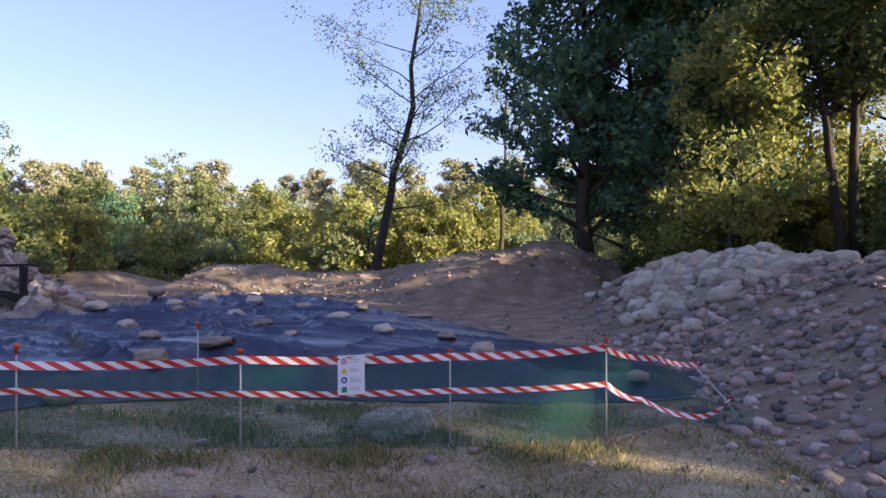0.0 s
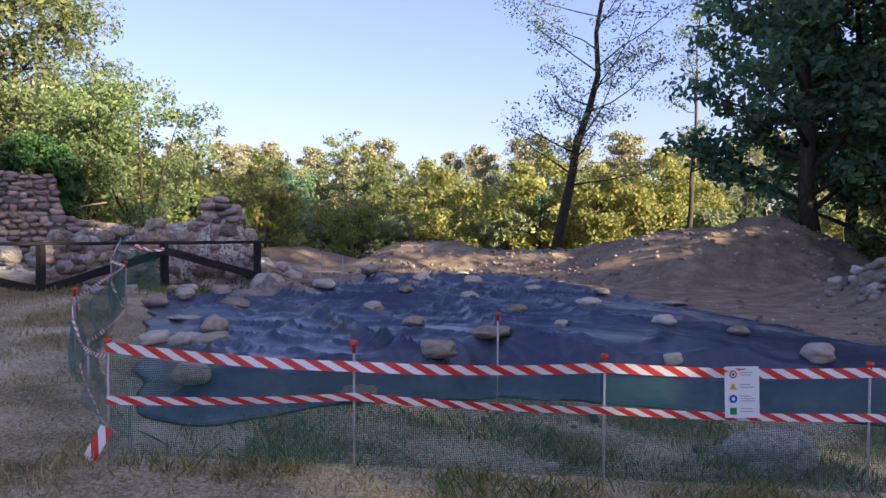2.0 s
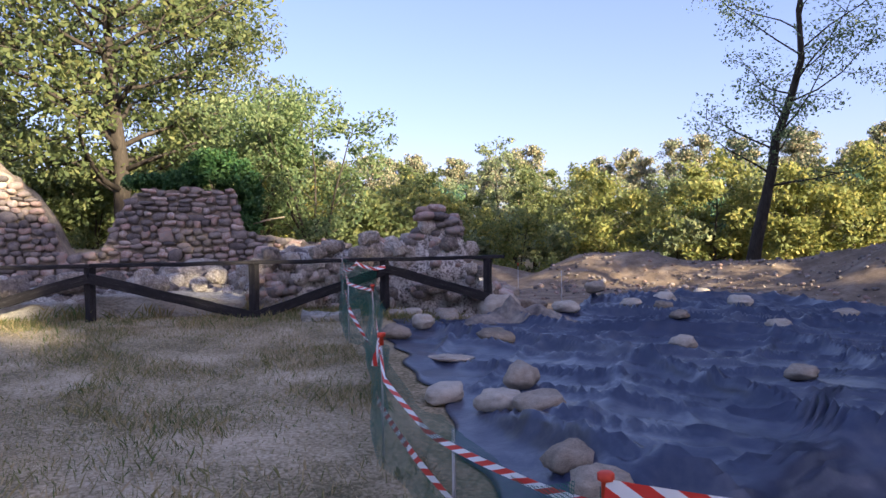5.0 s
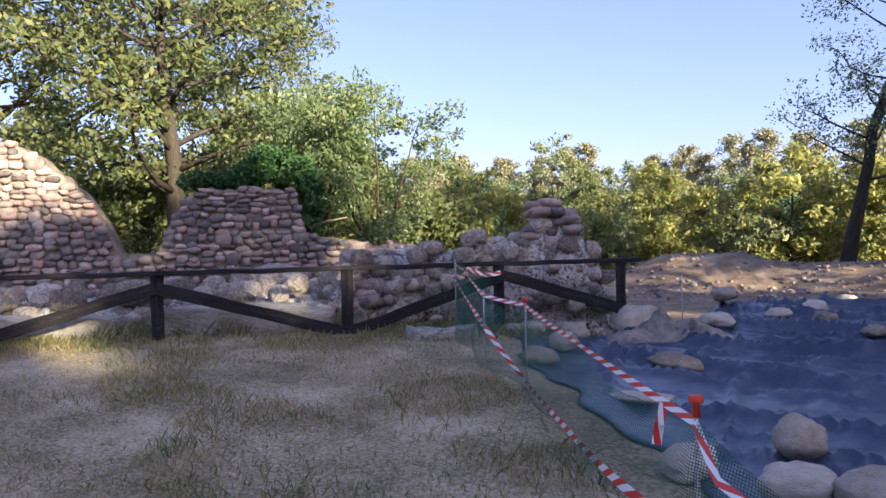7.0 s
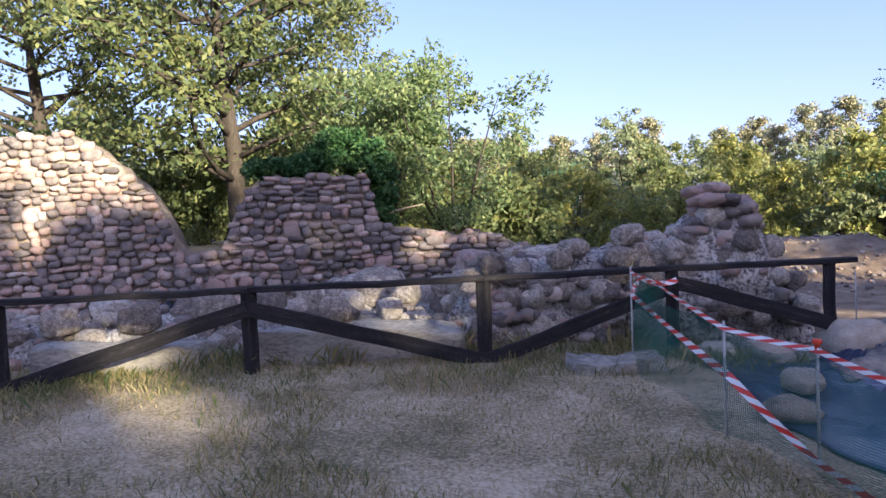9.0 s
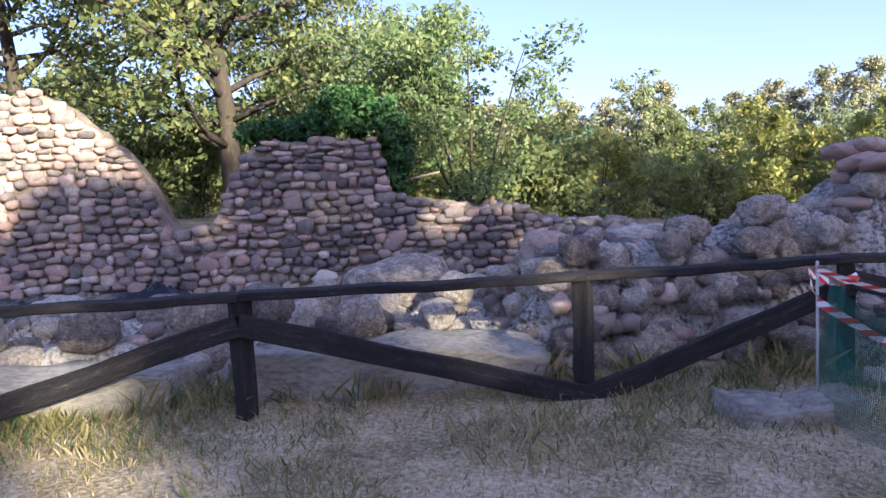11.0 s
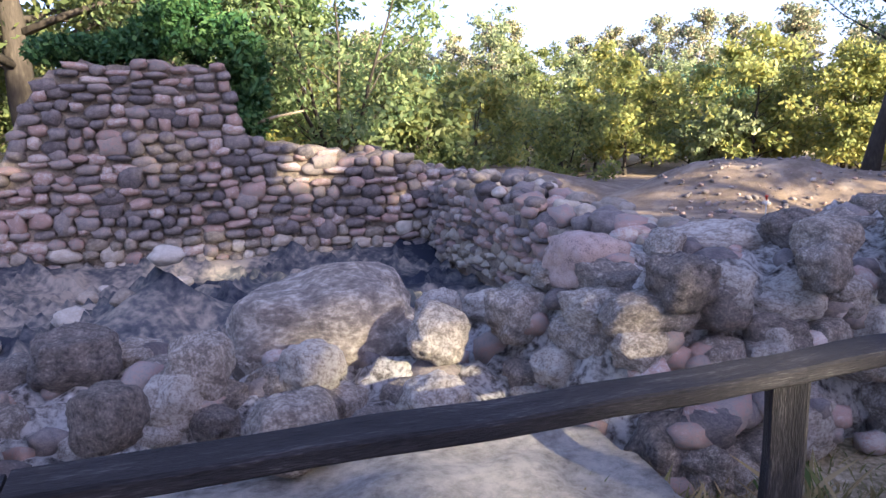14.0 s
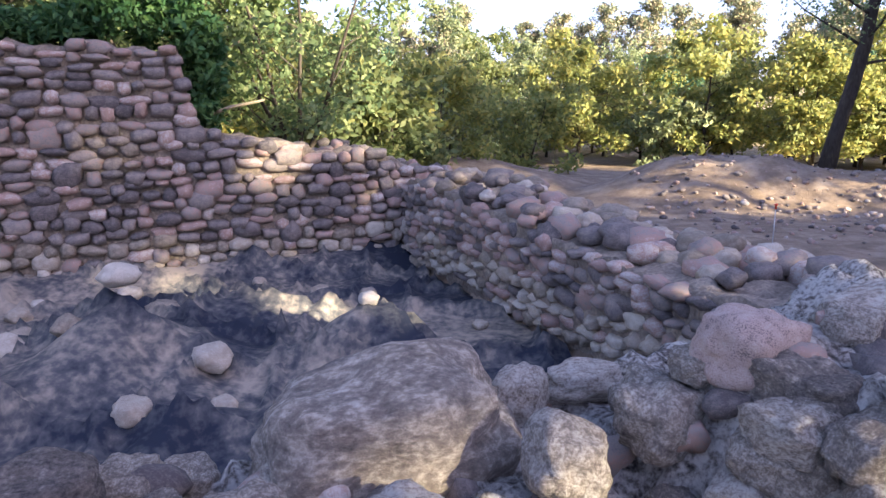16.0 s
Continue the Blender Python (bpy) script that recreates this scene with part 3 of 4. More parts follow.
# the flat stones stacked on the crest
for k in range(26):
    lay = k // 6
    u = 0.38 + rng.uniform(-0.42, 0.42) * (1 - lay * 0.18)
    stone("stone", rng.choice(COBBLES), (*xy(u, 15.15 + rng.uniform(-0.25, 0.3)), 1.62 + lay * 0.11 + rng.uniform(-0.03, 0.03)), (rng.uniform(0.22, 0.42), 0.28, 0.14),
          (rng.uniform(-0.15, 0.15), rng.uniform(-0.15, 0.15), AX + rng.uniform(-0.5, 0.5)), wall_near)

# long squared blocks at the foot
def slab(u, v, z, a, b, c, seed, label):
    bm = bmesh.new()
    bmesh.ops.create_cube(bm, size=1)
    bmesh.ops.subdivide_edges(bm, edges=bm.edges[:], cuts=15, use_grid_fill=True)
    off = Vector((seed, seed * 2.0, 0))
    for vert in bm.verts:
        p = Vector((vert.co.x * a, vert.co.y * b, vert.co.z * c))
        d = vert.co.normalized() * 0.5
        p = p.lerp(Vector((d.x * a * 1.25, d.y * b * 1.25, d.z * c * 1.25)), 0.12)
        p += noise.noise_vector(p * 1.6 + off) * 0.07 + noise.noise_vector(p * 5 + off) * 0.035 + noise.noise_vector(p * 13 + off) * 0.02
        vert.co = p
    ob = part("stone_block", bm, M_SLAB)
    ob.matrix_basis = pose(*xy(u, v), z, 0, 2, 35)
    tagged(ob, label, "stone block", "fallen blocks")


slab(-3.45, 14.62, 0.66, 1.95, 0.55, 0.46, 3, "long pale weathered stone block lying along the ruin")
slab(-5.6, 14.66, 0.62, 1.5, 0.6, 0.42, 9, "long grey stone block half sunk in grass")
slab(-1.35, 13.55, 0.58, 0.75, 0.34, 0.16, 14, "flat grey stone lying in the grass")


# ---- wooden fence ----
def beam(name, a, b, w, h, parent, seed=0, label=""):
    a, b = Vector(a), Vector(b)
    bm = bmesh.new()
    L = (b - a).length
    box(bm, L, w, h, Matrix(), 0.008, 12, 0.012, seed)
    ob = part(name, bm, M_WOOD, parent, label, False)
    d = (b - a).normalized()
    rot = d.to_track_quat("X", "Z")
    ob.matrix_basis = Matrix.LocRotScale((a + b) / 2, rot, None)
    return ob


FENCE_U = [-10.4, -8.4, -6.38, -4.37, -2.33, -0.55, 0.95]
FENCE_V = [13.9, 13.95, 14.05, 14.14, 14.12, 14.22, 14.15]
fence = empty("wooden_fence", (*xy(-4, 14.1), 0.55), "dark weathered wooden fence with diagonal braces before the ruin", "fence")
tops, feet = [], []
for k, (u, v) in enumerate(zip(FENCE_U, FENCE_V)):
    x, y = xy(u, v)
    foot = Vector((x, y, gz(x, y) - 0.15)) - fence.location
    top = Vector((x, y, 1.29)) - fence.location
    beam("post", foot, top, 0.105, 0.105, fence, k)
    tops.append(top)
    feet.append(Vector((x, y, 0.59)) - fence.location)
front = Vector((*xy(0, -0.075), 0))
for k in range(len(tops) - 1):
    d = (tops[k + 1] - tops[k]).normalized() * (0.12 if k == len(tops) - 2 else 0.0)
    beam("rail", tops[k] + Vector((0, 0, 0.028)), tops[k + 1] + Vector((0, 0, 0.028)) + d * 2, 0.14, 0.05, fence, k + 20)
    a, b = tops[k] - Vector((0, 0, 0.13)), feet[k + 1]
    if k % 2 == 0:
        a, b = feet[k], tops[k + 1] - Vector((0, 0, 0.13))
    if k == len(tops) - 2:
        a, b = tops[k] - Vector((0, 0, 0.10)), feet[k + 1] + Vector((0, 0, 0.14))
    beam("brace", a + front, b + front, 0.045, 0.13, fence, k + 40)


# ---- stakes, tape and net ----
def stake(x, y, top, capped=True, z0=None, label="thin steel rod with a red plastic cap stuck in the ground", lean=(0, 0)):
    z0 = gz(x, y) if z0 is None else z0
    e = empty("stake", (x, y, z0), label, "stake", "stakes round the excavation")
    bm = bmesh.new()
    tube(bm, [(0, 0, -0.1), (lean[0] * 0.5, lean[1] * 0.5, (top - z0) / 2), (lean[0], lean[1], top - z0)], [0.008] * 3, 6)
    part("rod", bm, M_STEEL, e)
    if capped:
        bm = bmesh.new()
        tube(bm, [(0, 0, -0.045), (0, 0, 0.0), (0, 0, 0.004), (0, 0, 0.022), (0, 0, 0.026)], [0.013, 0.013, 0.024, 0.024, 0.018], 10)
        c = part("cap", bm, M_CAP, e, "red plastic cap")
        c.location = (lean[0], lean[1], top - z0)
    return Vector((x + lean[0], y + lean[1], top))


S0 = stake(-3.03, 4.93, 0.90)
S1 = stake(-1.57, 5.38, 0.80)
S2 = stake(0.06, 5.82, 0.74)
S3 = stake(1.43, 6.08, 0.80)
S4 = stake(2.86, 6.3, 0.42, False, lean=(-0.32, 0.72), label="leaning steel rod holding the end of the net")
SC = stake(-4.38, 4.52, 0.93)
stake(-4.30, 4.60, 0.70, False, label="second bare steel rod beside the corner one")
SA = stake(-5.87, 6.03, 1.06)
stake(-5.15, 5.3, 0.80, False, label="bare thin steel rod holding green net")
SB = stake(-7.37, 8.70, 1.13)
SM = stake(-7.86, 9.06, 1.18, False, label="bare thin steel rod holding green net")
SL = stake(-8.75, 10.43, 1.40, False, label="bare thin steel rod holding green net")
stake(-2.43, 6.88, 0.85)
stake(-8.76, 18.5, 0.95)
stake(-7.05, 15.6, 0.95, False, label="bare thin steel rod at the edge of the cloth")


def tape(points, width=0.07, sag=0.03, period=0.155, twist=0.0, seed=0, label="striped red and white warning tape strung between stakes"):
    pts = []
    for a, b in zip(points, points[1:]):
        a, b = Vector(a), Vector(b)
        n = 14
        for k in range(n):
            t = k / n
            p = a.lerp(b, t)
            p.z -= sag * 4 * t * (1 - t)
            pts.append(p)
    pts.append(Vector(points[-1]))
    bm = bmesh.new()
    layer = bm.loops.layers.uv.new("UVMap")
    run, prev, rows = 0.0, None, []
    for i, p in enumerate(pts):
        d = (pts[min(i + 1, len(pts) - 1)] - pts[max(i - 1, 0)]).normalized()
        if prev is not None:
            run += (p - prev).length
        prev = p
        ang = twist * noise.noise(Vector((run * 0.9, seed, 0.5)))
        side = d.cross(Vector((0, 0, 1))).normalized()
        upv = side.cross(d).normalized()
        w = (upv * math.cos(ang) + side * math.sin(ang)) * width / 2
        rows.append((bm.verts.new(p - w), bm.verts.new(p + w), run / period))
    for a, b in zip(rows, rows[1:]):
        f = bm.faces.new((a[0], b[0], b[1], a[1]))
        for lp, uvv in zip(f.loops, ((a[2], 0), (b[2], 0), (b[2], 1), (a[2], 1))):
            lp[layer].uv = uvv
    ob = part("warning_tape", bm, M_TAPE)
    return tagged(ob, label, "warning tape", "warning tapes")


def dz(p, z, dy=-0.015):
    return (p.x, p.y + dy, z)


tape([dz(SC, 0.91), dz(S0, 0.775), dz(S1, 0.745), dz(S2, 0.70), dz(S3, 0.74)], 0.062, 0.02, twist=0.5)
tape([dz(SC, 0.60), dz(S0, 0.595), dz(S1, 0.48), dz(S2, 0.415), dz(S3, 0.42)], 0.05, 0.015, twist=0.6, seed=3)
tape([dz(S3, 0.72), (2.0, 6.5, 0.58), (2.6, 7.05, 0.43)], 0.05, 0.03, twist=1.4, seed=5, label="twisted warning tape slack to a leaning rod")
tape([dz(S3, 0.42), (1.75, 6.1, 0.28), (2.3, 6.2, 0.10), (2.72, 6.55, 0.20)], 0.05, 0.04, twist=1.6, seed=6, label="sagging twisted warning tape near the ground")
tape([dz(SC, 0.86), (-4.75, 4.86, 0.79), (-5.33, 5.46, 0.72), (-5.80, 5.92, 0.85), dz(SA, 1.0), (-6.73, 7.54, 1.05), dz(SB, 1.10), dz(SM, 1.14), (-8.44, 9.95, 1.31), dz(SL, 1.36)], 0.03, 0.008, twist=1.0, seed=8, label="warning tape running up to the wooden fence")
tape([dz(SC, 0.42), (-4.76, 4.87, 0.48), (-5.42, 5.54, 0.55), (-6.25, 6.68, 0.53), (-6.76, 7.58, 0.51), (-7.38, 8.68, 0.53), (-7.83, 9.02, 0.86), dz(SL, 1.18)], 0.05, 0.012, twist=0.9, seed=9, label="lower warning tape running up to the fence")
tape([dz(SC, 0.44), (-4.45, 4.47, 0.30), (-4.50, 4.44, 0.16)], 0.08, 0.0, twist=1.2, seed=12, label="loose end of warning tape hanging from a stake")
tape([(-6.0, 6.24, 1.0), (-6.02, 6.25, 0.92), (-6.03, 6.24, 0.85)], 0.04, 0.0, twist=1.2, seed=15, label="loose white end of tape hanging down")
tape([dz(SL, 1.22), (-8.8, 10.9, 1.28), (*xy(-0.55, 14.1), 1.22)], 0.05, 0.05, twist=1.6, seed=18, label="knotted warning tape tied to a fence post")


def net(points, label, seed=0, fold=0.05):
    """points: (x, y, top). The net hangs from its top line to the ground."""
    bm = bmesh.new()
    layer = bm.loops.layers.uv.new("UVMap")
    cols, run, prev = [], 0.0, None
    for a, b in zip(points, points[1:]):
        n = max(4, int((Vector(b[:2]) - Vector(a[:2])).length / 0.09))
        for k in range(n + (b is points[-1])):
            t = k / n
            x, y, top = [a[i] + (b[i] - a[i]) * t for i in range(3)]
            top -= 0.10 * 4 * t * (1 - t)
            if prev:
                run += math.hypot(x - prev[0], y - prev[1])
            prev = (x, y)
            g = gz(x, y)
            col = []
            for j in range(9):
                s = j / 8
                w = noise.noise_vector(Vector((run * 1.6, s * 1.2, seed))) * fold
                col.append((bm.verts.new((x + w.x, y + w.y + 0.03, g + 0.01 + (top - g) * s)), (run, s * (top - g))))
            cols.append(col)
    for c, d in zip(cols, cols[1:]):
        for j in range(8):
            f = bm.faces.new((c[j][0], d[j][0], d[j + 1][0], c[j + 1][0]))
            for lp, uvv in zip(f.loops, (c[j][1], d[j][1], d[j + 1][1], c[j + 1][1])):
                lp[layer].uv = uvv
    ob = part("safety_net", bm, M_NET)
    return tagged(ob, label, "net", "green safety nets")


net([(-4.40, 4.52, 0.90), (-3.03, 4.93, 0.80), (-1.56, 5.38, 0.74), (0.06, 5.82, 0.72), (1.43, 6.08, 0.76), (2.2, 6.6, 0.5), (2.86, 6.35, 0.10)], "green plastic net hung along the stakes", 1)
net([(-4.40, 4.52, 0.90), (-5.15, 5.3, 0.84), (-5.87, 6.0, 1.0), (-6.7, 7.5, 1.05), (-7.37, 8.68, 1.1), (-7.86, 9.06, 1.16), (-8.75, 10.43, 1.36), (*xy(-0.62, 14.05), 1.25)], "crumpled green plastic net rising to the fence", 5, 0.16)


def sign():
    e = empty("warning_sign", (-0.735, 5.57, 0.43), "white laminated sheet with four safety symbols on the tape", "sign")
    e.rotation_euler = (radians(-4), 0, radians(14))
    e.scale = (0.92, 1, 0.94)
    bm = bmesh.new()
    box(bm, 0.235, 0.004, 0.335, pose(0, 0, 0.168), 0.001)
    part("sheet", bm, M_PAPER, e, "", False)
    def disc(r0, z, material, name, x=-0.062, sides=24, r=0.0):
        b = bmesh.new()
        vs = [b.verts.new((x + r0 * math.sin(2 * math.pi * k / sides + r), -0.005, z + r0 * math.cos(2 * math.pi * k / sides + r))) for k in range(sides)]
        b.faces.new(vs)
        b.normal_update()
        return part(name, b, material, e, "", False)
    disc(0.026, 0.285, plain("sign_red", (0.6, 0.04, 0.04)), "prohibition_symbol")
    d = disc(0.017, 0.285, M_PAPER, "symbol_ground")
    d.location.y = -0.001
    d = disc(0.010, 0.285, plain("sign_black", (0.02, 0.02, 0.02)), "symbol_figure", sides=5)
    d.location.y = -0.002
    disc(0.030, 0.20, plain("sign_yellow", (0.75, 0.5, 0.03)), "warning_symbol", sides=3)
    disc(0.027, 0.125, plain("sign_blue", (0.02, 0.09, 0.42)), "mandatory_symbol")
    d = disc(0.012, 0.125, M_PAPER, "symbol_ground")
    d.location.y = -0.001
    disc(0.032, 0.045, plain("sign_green", (0.03, 0.30, 0.12)), "safety_symbol", sides=4, r=math.pi / 4)
    ink = plain("grey_print", (0.42, 0.43, 0.46))
    for z in (0.295, 0.278, 0.215, 0.198, 0.14, 0.123, 0.108, 0.058, 0.04):
        b = bmesh.new()
        w = 0.10 - 0.025 * ((z * 1000) % 3) / 2
        b.faces.new([b.verts.new((-0.015 + dx * w, -0.004, z + h * 0.006)) for dx, h in ((0, 0), (1, 0), (1, 1), (0, 1))])
        part("text_line", b, ink, e, "", False)


sign()


# ---- stones lying on the big cloth ----
def cloth_stone(x, y, s, flat=0.6, me=None, name="stone", label="pale rounded field stone weighing down the cloth", h=None):
    ob = new(name, me or PALES[int(abs(x * 31 + y * 17)) % 5])
    s *= 0.86
    ob.scale = (s * 1.15, s * 0.95, s * flat)
    hh = max(float(tarp_z(x, y)), gz(x, y)) if h is None else h
    ob.location = (x, y, hh + s * flat * 0.36)
    ob.rotation_euler = (0.1 * math.sin(x * 9), 0.1 * math.sin(y * 7), x * 5 + y * 3)
    return tagged(ob, label, "stone", "stones on the cloth")


for x, y, s, fl in ((-2.66, 8.05, 0.5, 0.3), (-3.57, 8.46, 0.28, 0.5), (-4.51, 9.9, 0.28, 0.6), (-0.81, 9.5, 0.30, 0.6), (-1.69, 11.3, 0.42, 0.4), (-2.6, 9.95, 0.30, 0.5), (-3.52, 11.8, 0.36, 0.5),
                    (-1.99, 9.05, 0.2, 0.4), (-3.94, 14.5, 0.45, 0.5), (-2.64, 13.2, 0.4, 0.4), (-5.07, 14.1, 0.36, 0.5), (-6.4, 15.5, 0.48, 0.6), (-5.63, 14.5, 0.38, 0.5), (-5.15, 15.2, 0.42, 0.6),
                    (0.05, 9.7, 0.30, 0.5), (0.47, 8.25, 0.32, 0.75), (2.23, 7.95, 0.28, 0.6), (2.08, 9.5, 0.2, 0.5), (1.93, 10.6, 0.26, 0.6), (1.56, 11.4, 0.24, 0.6), (-0.88, 7.95, 0.2, 0.8),
                    (-0.45, 12.5, 0.5, 0.25), (-1.49, 12.6, 0.3, 0.4), (-3.02, 7.15, 0.36, 0.6), (-5.54, 7.66, 0.32, 0.8), (-7.55, 9.55, 0.36, 0.6), (-6.4, 9.7, 0.46, 0.32), (-4.6, 5.72, 0.3, 0.7),
                    (-4.83, 6.1, 0.28, 0.7), (-3.5, 6.35, 0.34, 0.5), (-7.0, 12.9, 0.4, 0.5), (-6.3, 12.6, 0.42, 0.5), (-5.9, 17.2, 0.3, 0.6), (-4.6, 16.9, 0.34, 0.6), (-2.4, 15.4, 0.3, 0.5),
                    (-0.2, 13.4, 0.6, 0.2), (-4.7, 12.3, 0.26, 0.5), (-6.5, 8.6, 0.46, 0.2), (-5.55, 7.15, 0.34, 0.6), (-5.25, 7.1, 0.42, 0.4), (-6.05, 7.35, 0.34, 0.5), (-7.5, 10.2, 0.3, 0.7)):
    cloth_stone(x, y, s, fl)
cloth_stone(-7.15, 12.15, 0.62, 0.85, label="large tan boulder beside the end of the fence")
cloth_stone(-0.4, 6.25, 0.75, 0.62, BOULDERS[2], "boulder", "grey boulder standing in weeds by the net", h=-0.16)
for k in range(14):
    u, v = 0.1 + RNG.uniform(-0.7, 1.1), 14.1 + RNG.uniform(-0.2, 0.45)
    x, y = xy(u, v)
    cloth_stone(x, y, RNG.uniform(0.16, 0.4), 0.6, RNG.choice(PALES + BOULDERS[:3]), label="loose field stone at the foot of the ruin", h=gz(x, y))


# ---- a dusty flap of cloth thrown back by the fence ----
def cloth_flap(x, y, a, b, turn, high):
    n, k = 34, 22
    vs, fs = [], []
    for i in range(n + 1):
        for j in range(k + 1):
            p, q = i / n * 2 - 1, j / k * 2 - 1
            px, py = p * a * (1 - 0.15 * q), q * b * (1 + 0.2 * math.sin(3 * p))
            X = x + px * math.cos(turn) - py * math.sin(turn)
            Y = y + px * math.sin(turn) + py * math.cos(turn)
            ridge = math.exp(-((q - 0.25 * math.sin(2.2 * p)) / 0.32) ** 2) + 0.5 * math.exp(-((p - 0.4 + 0.5 * q) / 0.2) ** 2)
            z = max(float(tarp_z(X, Y)), gz(X, Y)) + 0.012 + high * ridge * (1 - p * p) + 0.02 * noise.noise(Vector((X * 6, Y * 6, 2)))
            vs.append((X, Y, z))
    for i in range(n):
        for j in range(k):
            c = i * (k + 1) + j
            fs.append((c, c + k + 1, c + k + 2, c + 1))
    ob = from_arrays("cloth_flap", vs, fs, M_DUST)
    so = ob.modifiers.new("thickness", "SOLIDIFY")
    so.thickness = 0.006
    tagged(ob, "dusty beige flap of ground cloth folded back by the fence", "tarpaulin")


M_DUST = mat("earth_stained_cloth", [(0.36, (0.06, 0.055, 0.055)), (0.5, (0.22, 0.19, 0.16)), (0.66, (0.42, 0.35, 0.27))], 2.2, 9, 0.75, 0.4, 14, 0.3)
cloth_flap(-6.65, 11.55, 0.75, 0.4, 0.5, 0.16)


# ---- cloth in the pit ----
def pit_z(u, v):
    x, y = xy(u, v)
    z = -0.56 + 0.5 * math.exp(-(((u + 4.6) / 1.1) ** 2 + ((v - 21.3) / 0.9) ** 2)) + 0.42 * math.exp(-(((u + 2.0) / 0.75) ** 2 + ((v - 20.7) / 0.6) ** 2))
    z += 0.25 * math.exp(-(((u + 3.4) / 1.8) ** 2 + ((v - 22.5) / 0.7) ** 2)) + 0.3 * float(sst(-5, -9, u)) + 0.28 * float(sst(24.5, 25.5, v))
    for pu, pv, high, wide in ((-2.0, 20.7, 0.3, 0.9), (-4.5, 21.3, 0.32, 1.2), (-3.9, 19.7, 0.25, 0.9), (-5.9, 20.4, 0.25, 1.1), (-2.9, 22.9, 0.2, 1.0)):
        an = math.atan2(v - pv, u - pu)
        d = math.hypot(u - pu, v - pv) / (wide * (1 + 0.35 * math.sin(3 * an + pu) + 0.2 * math.sin(5 * an + pv)))
        z += high * max(0.0, 1 - d) ** 1.2
    r = 1 - abs(math.sin(1.3 * u + 2.2 * v + 1.5 * float(wav(u, v, 0.5))))
    r2 = 1 - abs(math.sin(-2.4 * u + 1.2 * v + 1.5 * float(wav(v, u, 0.6))))
    return z + 0.24 * r ** 8 + 0.2 * r2 ** 9 + 0.025 * float(wav(u, v, 2.0))


def build_pit_cloth():
    nu, nv = 130, 100
    vs, fs = [], []
    for i in range(nu + 1):
        for j in range(nv + 1):
            u, v = -12 + 12.27 * i / nu, 16.55 + 8.97 * j / nv
            if i == nu:
                u -= 0.03 + 0.06 * math.sin(j * 0.7)
            vs.append((*xy(u, v), pit_z(u, v)))
    for i in range(nu):
        for j in range(nv):
            k = i * (nv + 1) + j
            fs.append((k, k + nv + 1, k + nv + 2, k + 1))
    ob = from_arrays("pit_cloth", vs, fs, M_TARP2)
    so = ob.modifiers.new("thickness", "SOLIDIFY")
    so.thickness = 0.006
    tagged(ob, "dusty black ground cloth in folds inside the ruin", "tarpaulin")


build_pit_cloth()
for u, v, s in ((-3.62, 20.75, 0.36), (-4.4, 21.3, 0.34), (-4.36, 19.9, 0.34), (-3.6, 19.95, 0.24), (-1.95, 20.75, 0.2), (-3.96, 23.2, 0.36), (-1.77, 23.7, 0.25), (-1.14, 23.3, 0.22), (-0.3, 21.3, 0.18),
                (-5.7, 24.0, 0.26), (-5.5, 24.4, 0.24), (-5.5, 22.6, 0.3), (-5.6, 22.1, 0.4), (-2.5, 24.6, 0.24), (-4.36, 24.6, 0.3), (-4.9, 21.4, 0.3), (-6.3, 21.0, 0.3), (-7.2, 23.0, 0.3), (-1.2, 21.9, 0.16), (-3.0, 23.9, 0.2)):
    ob = new("stone", PALES[int(abs(u * 13 + v * 7)) % 5])
    ob.scale = (s * 1.2, s, s * 0.75)
    ob.location = (*xy(u, v), pit_z(u, v) + s * 0.28)
    ob.rotation_euler = (0.1, 0.05, u * 4 + v)
    tagged(ob, "pale stone weighing down the black cloth", "stone", "stones in the pit")

# broken wood against the far wall
bm = bmesh.new()
a, b = Vector((*xy(-3.15, 25.75), 2.02)), Vector((*xy(-2.0, 26.2), 2.32))
tube(bm, [a, a.lerp(b, 0.5) + Vector((0, 0, 0.04)), b], [0.035, 0.03, 0.02], 6)
tagged(part("dead_branch", bm, M_TWIG), "dry bare branch lying on the wall", "branch")

# ---- trees ----
def rot_to(d):
    return Vector(d).normalized().to_track_quat("Z", "Y")


def leaf_cloud(rs, centres, radii, per, size, flat=0.75, droop=0.0):
    """Leaves scattered round branch ends: four-cornered, each with its own tilt."""
    c = np.repeat(np.asarray(centres, float), per, axis=0)
    r = np.repeat(np.asarray(radii, float), per)[:, None]
    d = rs.normal(size=c.shape)
    d /= np.linalg.norm(d, axis=1)[:, None]
    p = c + d * r * rs.uniform(0.15, 1, (len(c), 1)) ** 0.6 * np.array([1, 1, flat])
    p[:, 2] -= droop * rs.uniform(0, 1, len(c))
    a = rs.normal(size=c.shape)
    a /= np.linalg.norm(a, axis=1)[:, None]
    b = np.cross(a, rs.normal(size=c.shape))
    b /= np.linalg.norm(b, axis=1)[:, None]
    s = size * rs.uniform(0.6, 1.3, (len(c), 1))
    a, b = a * s, b * s * 0.55
    return np.stack([p - a, p + b * 0.9 - a * 0.1, p + a, p - b * 0.9 - a * 0.1], 1)


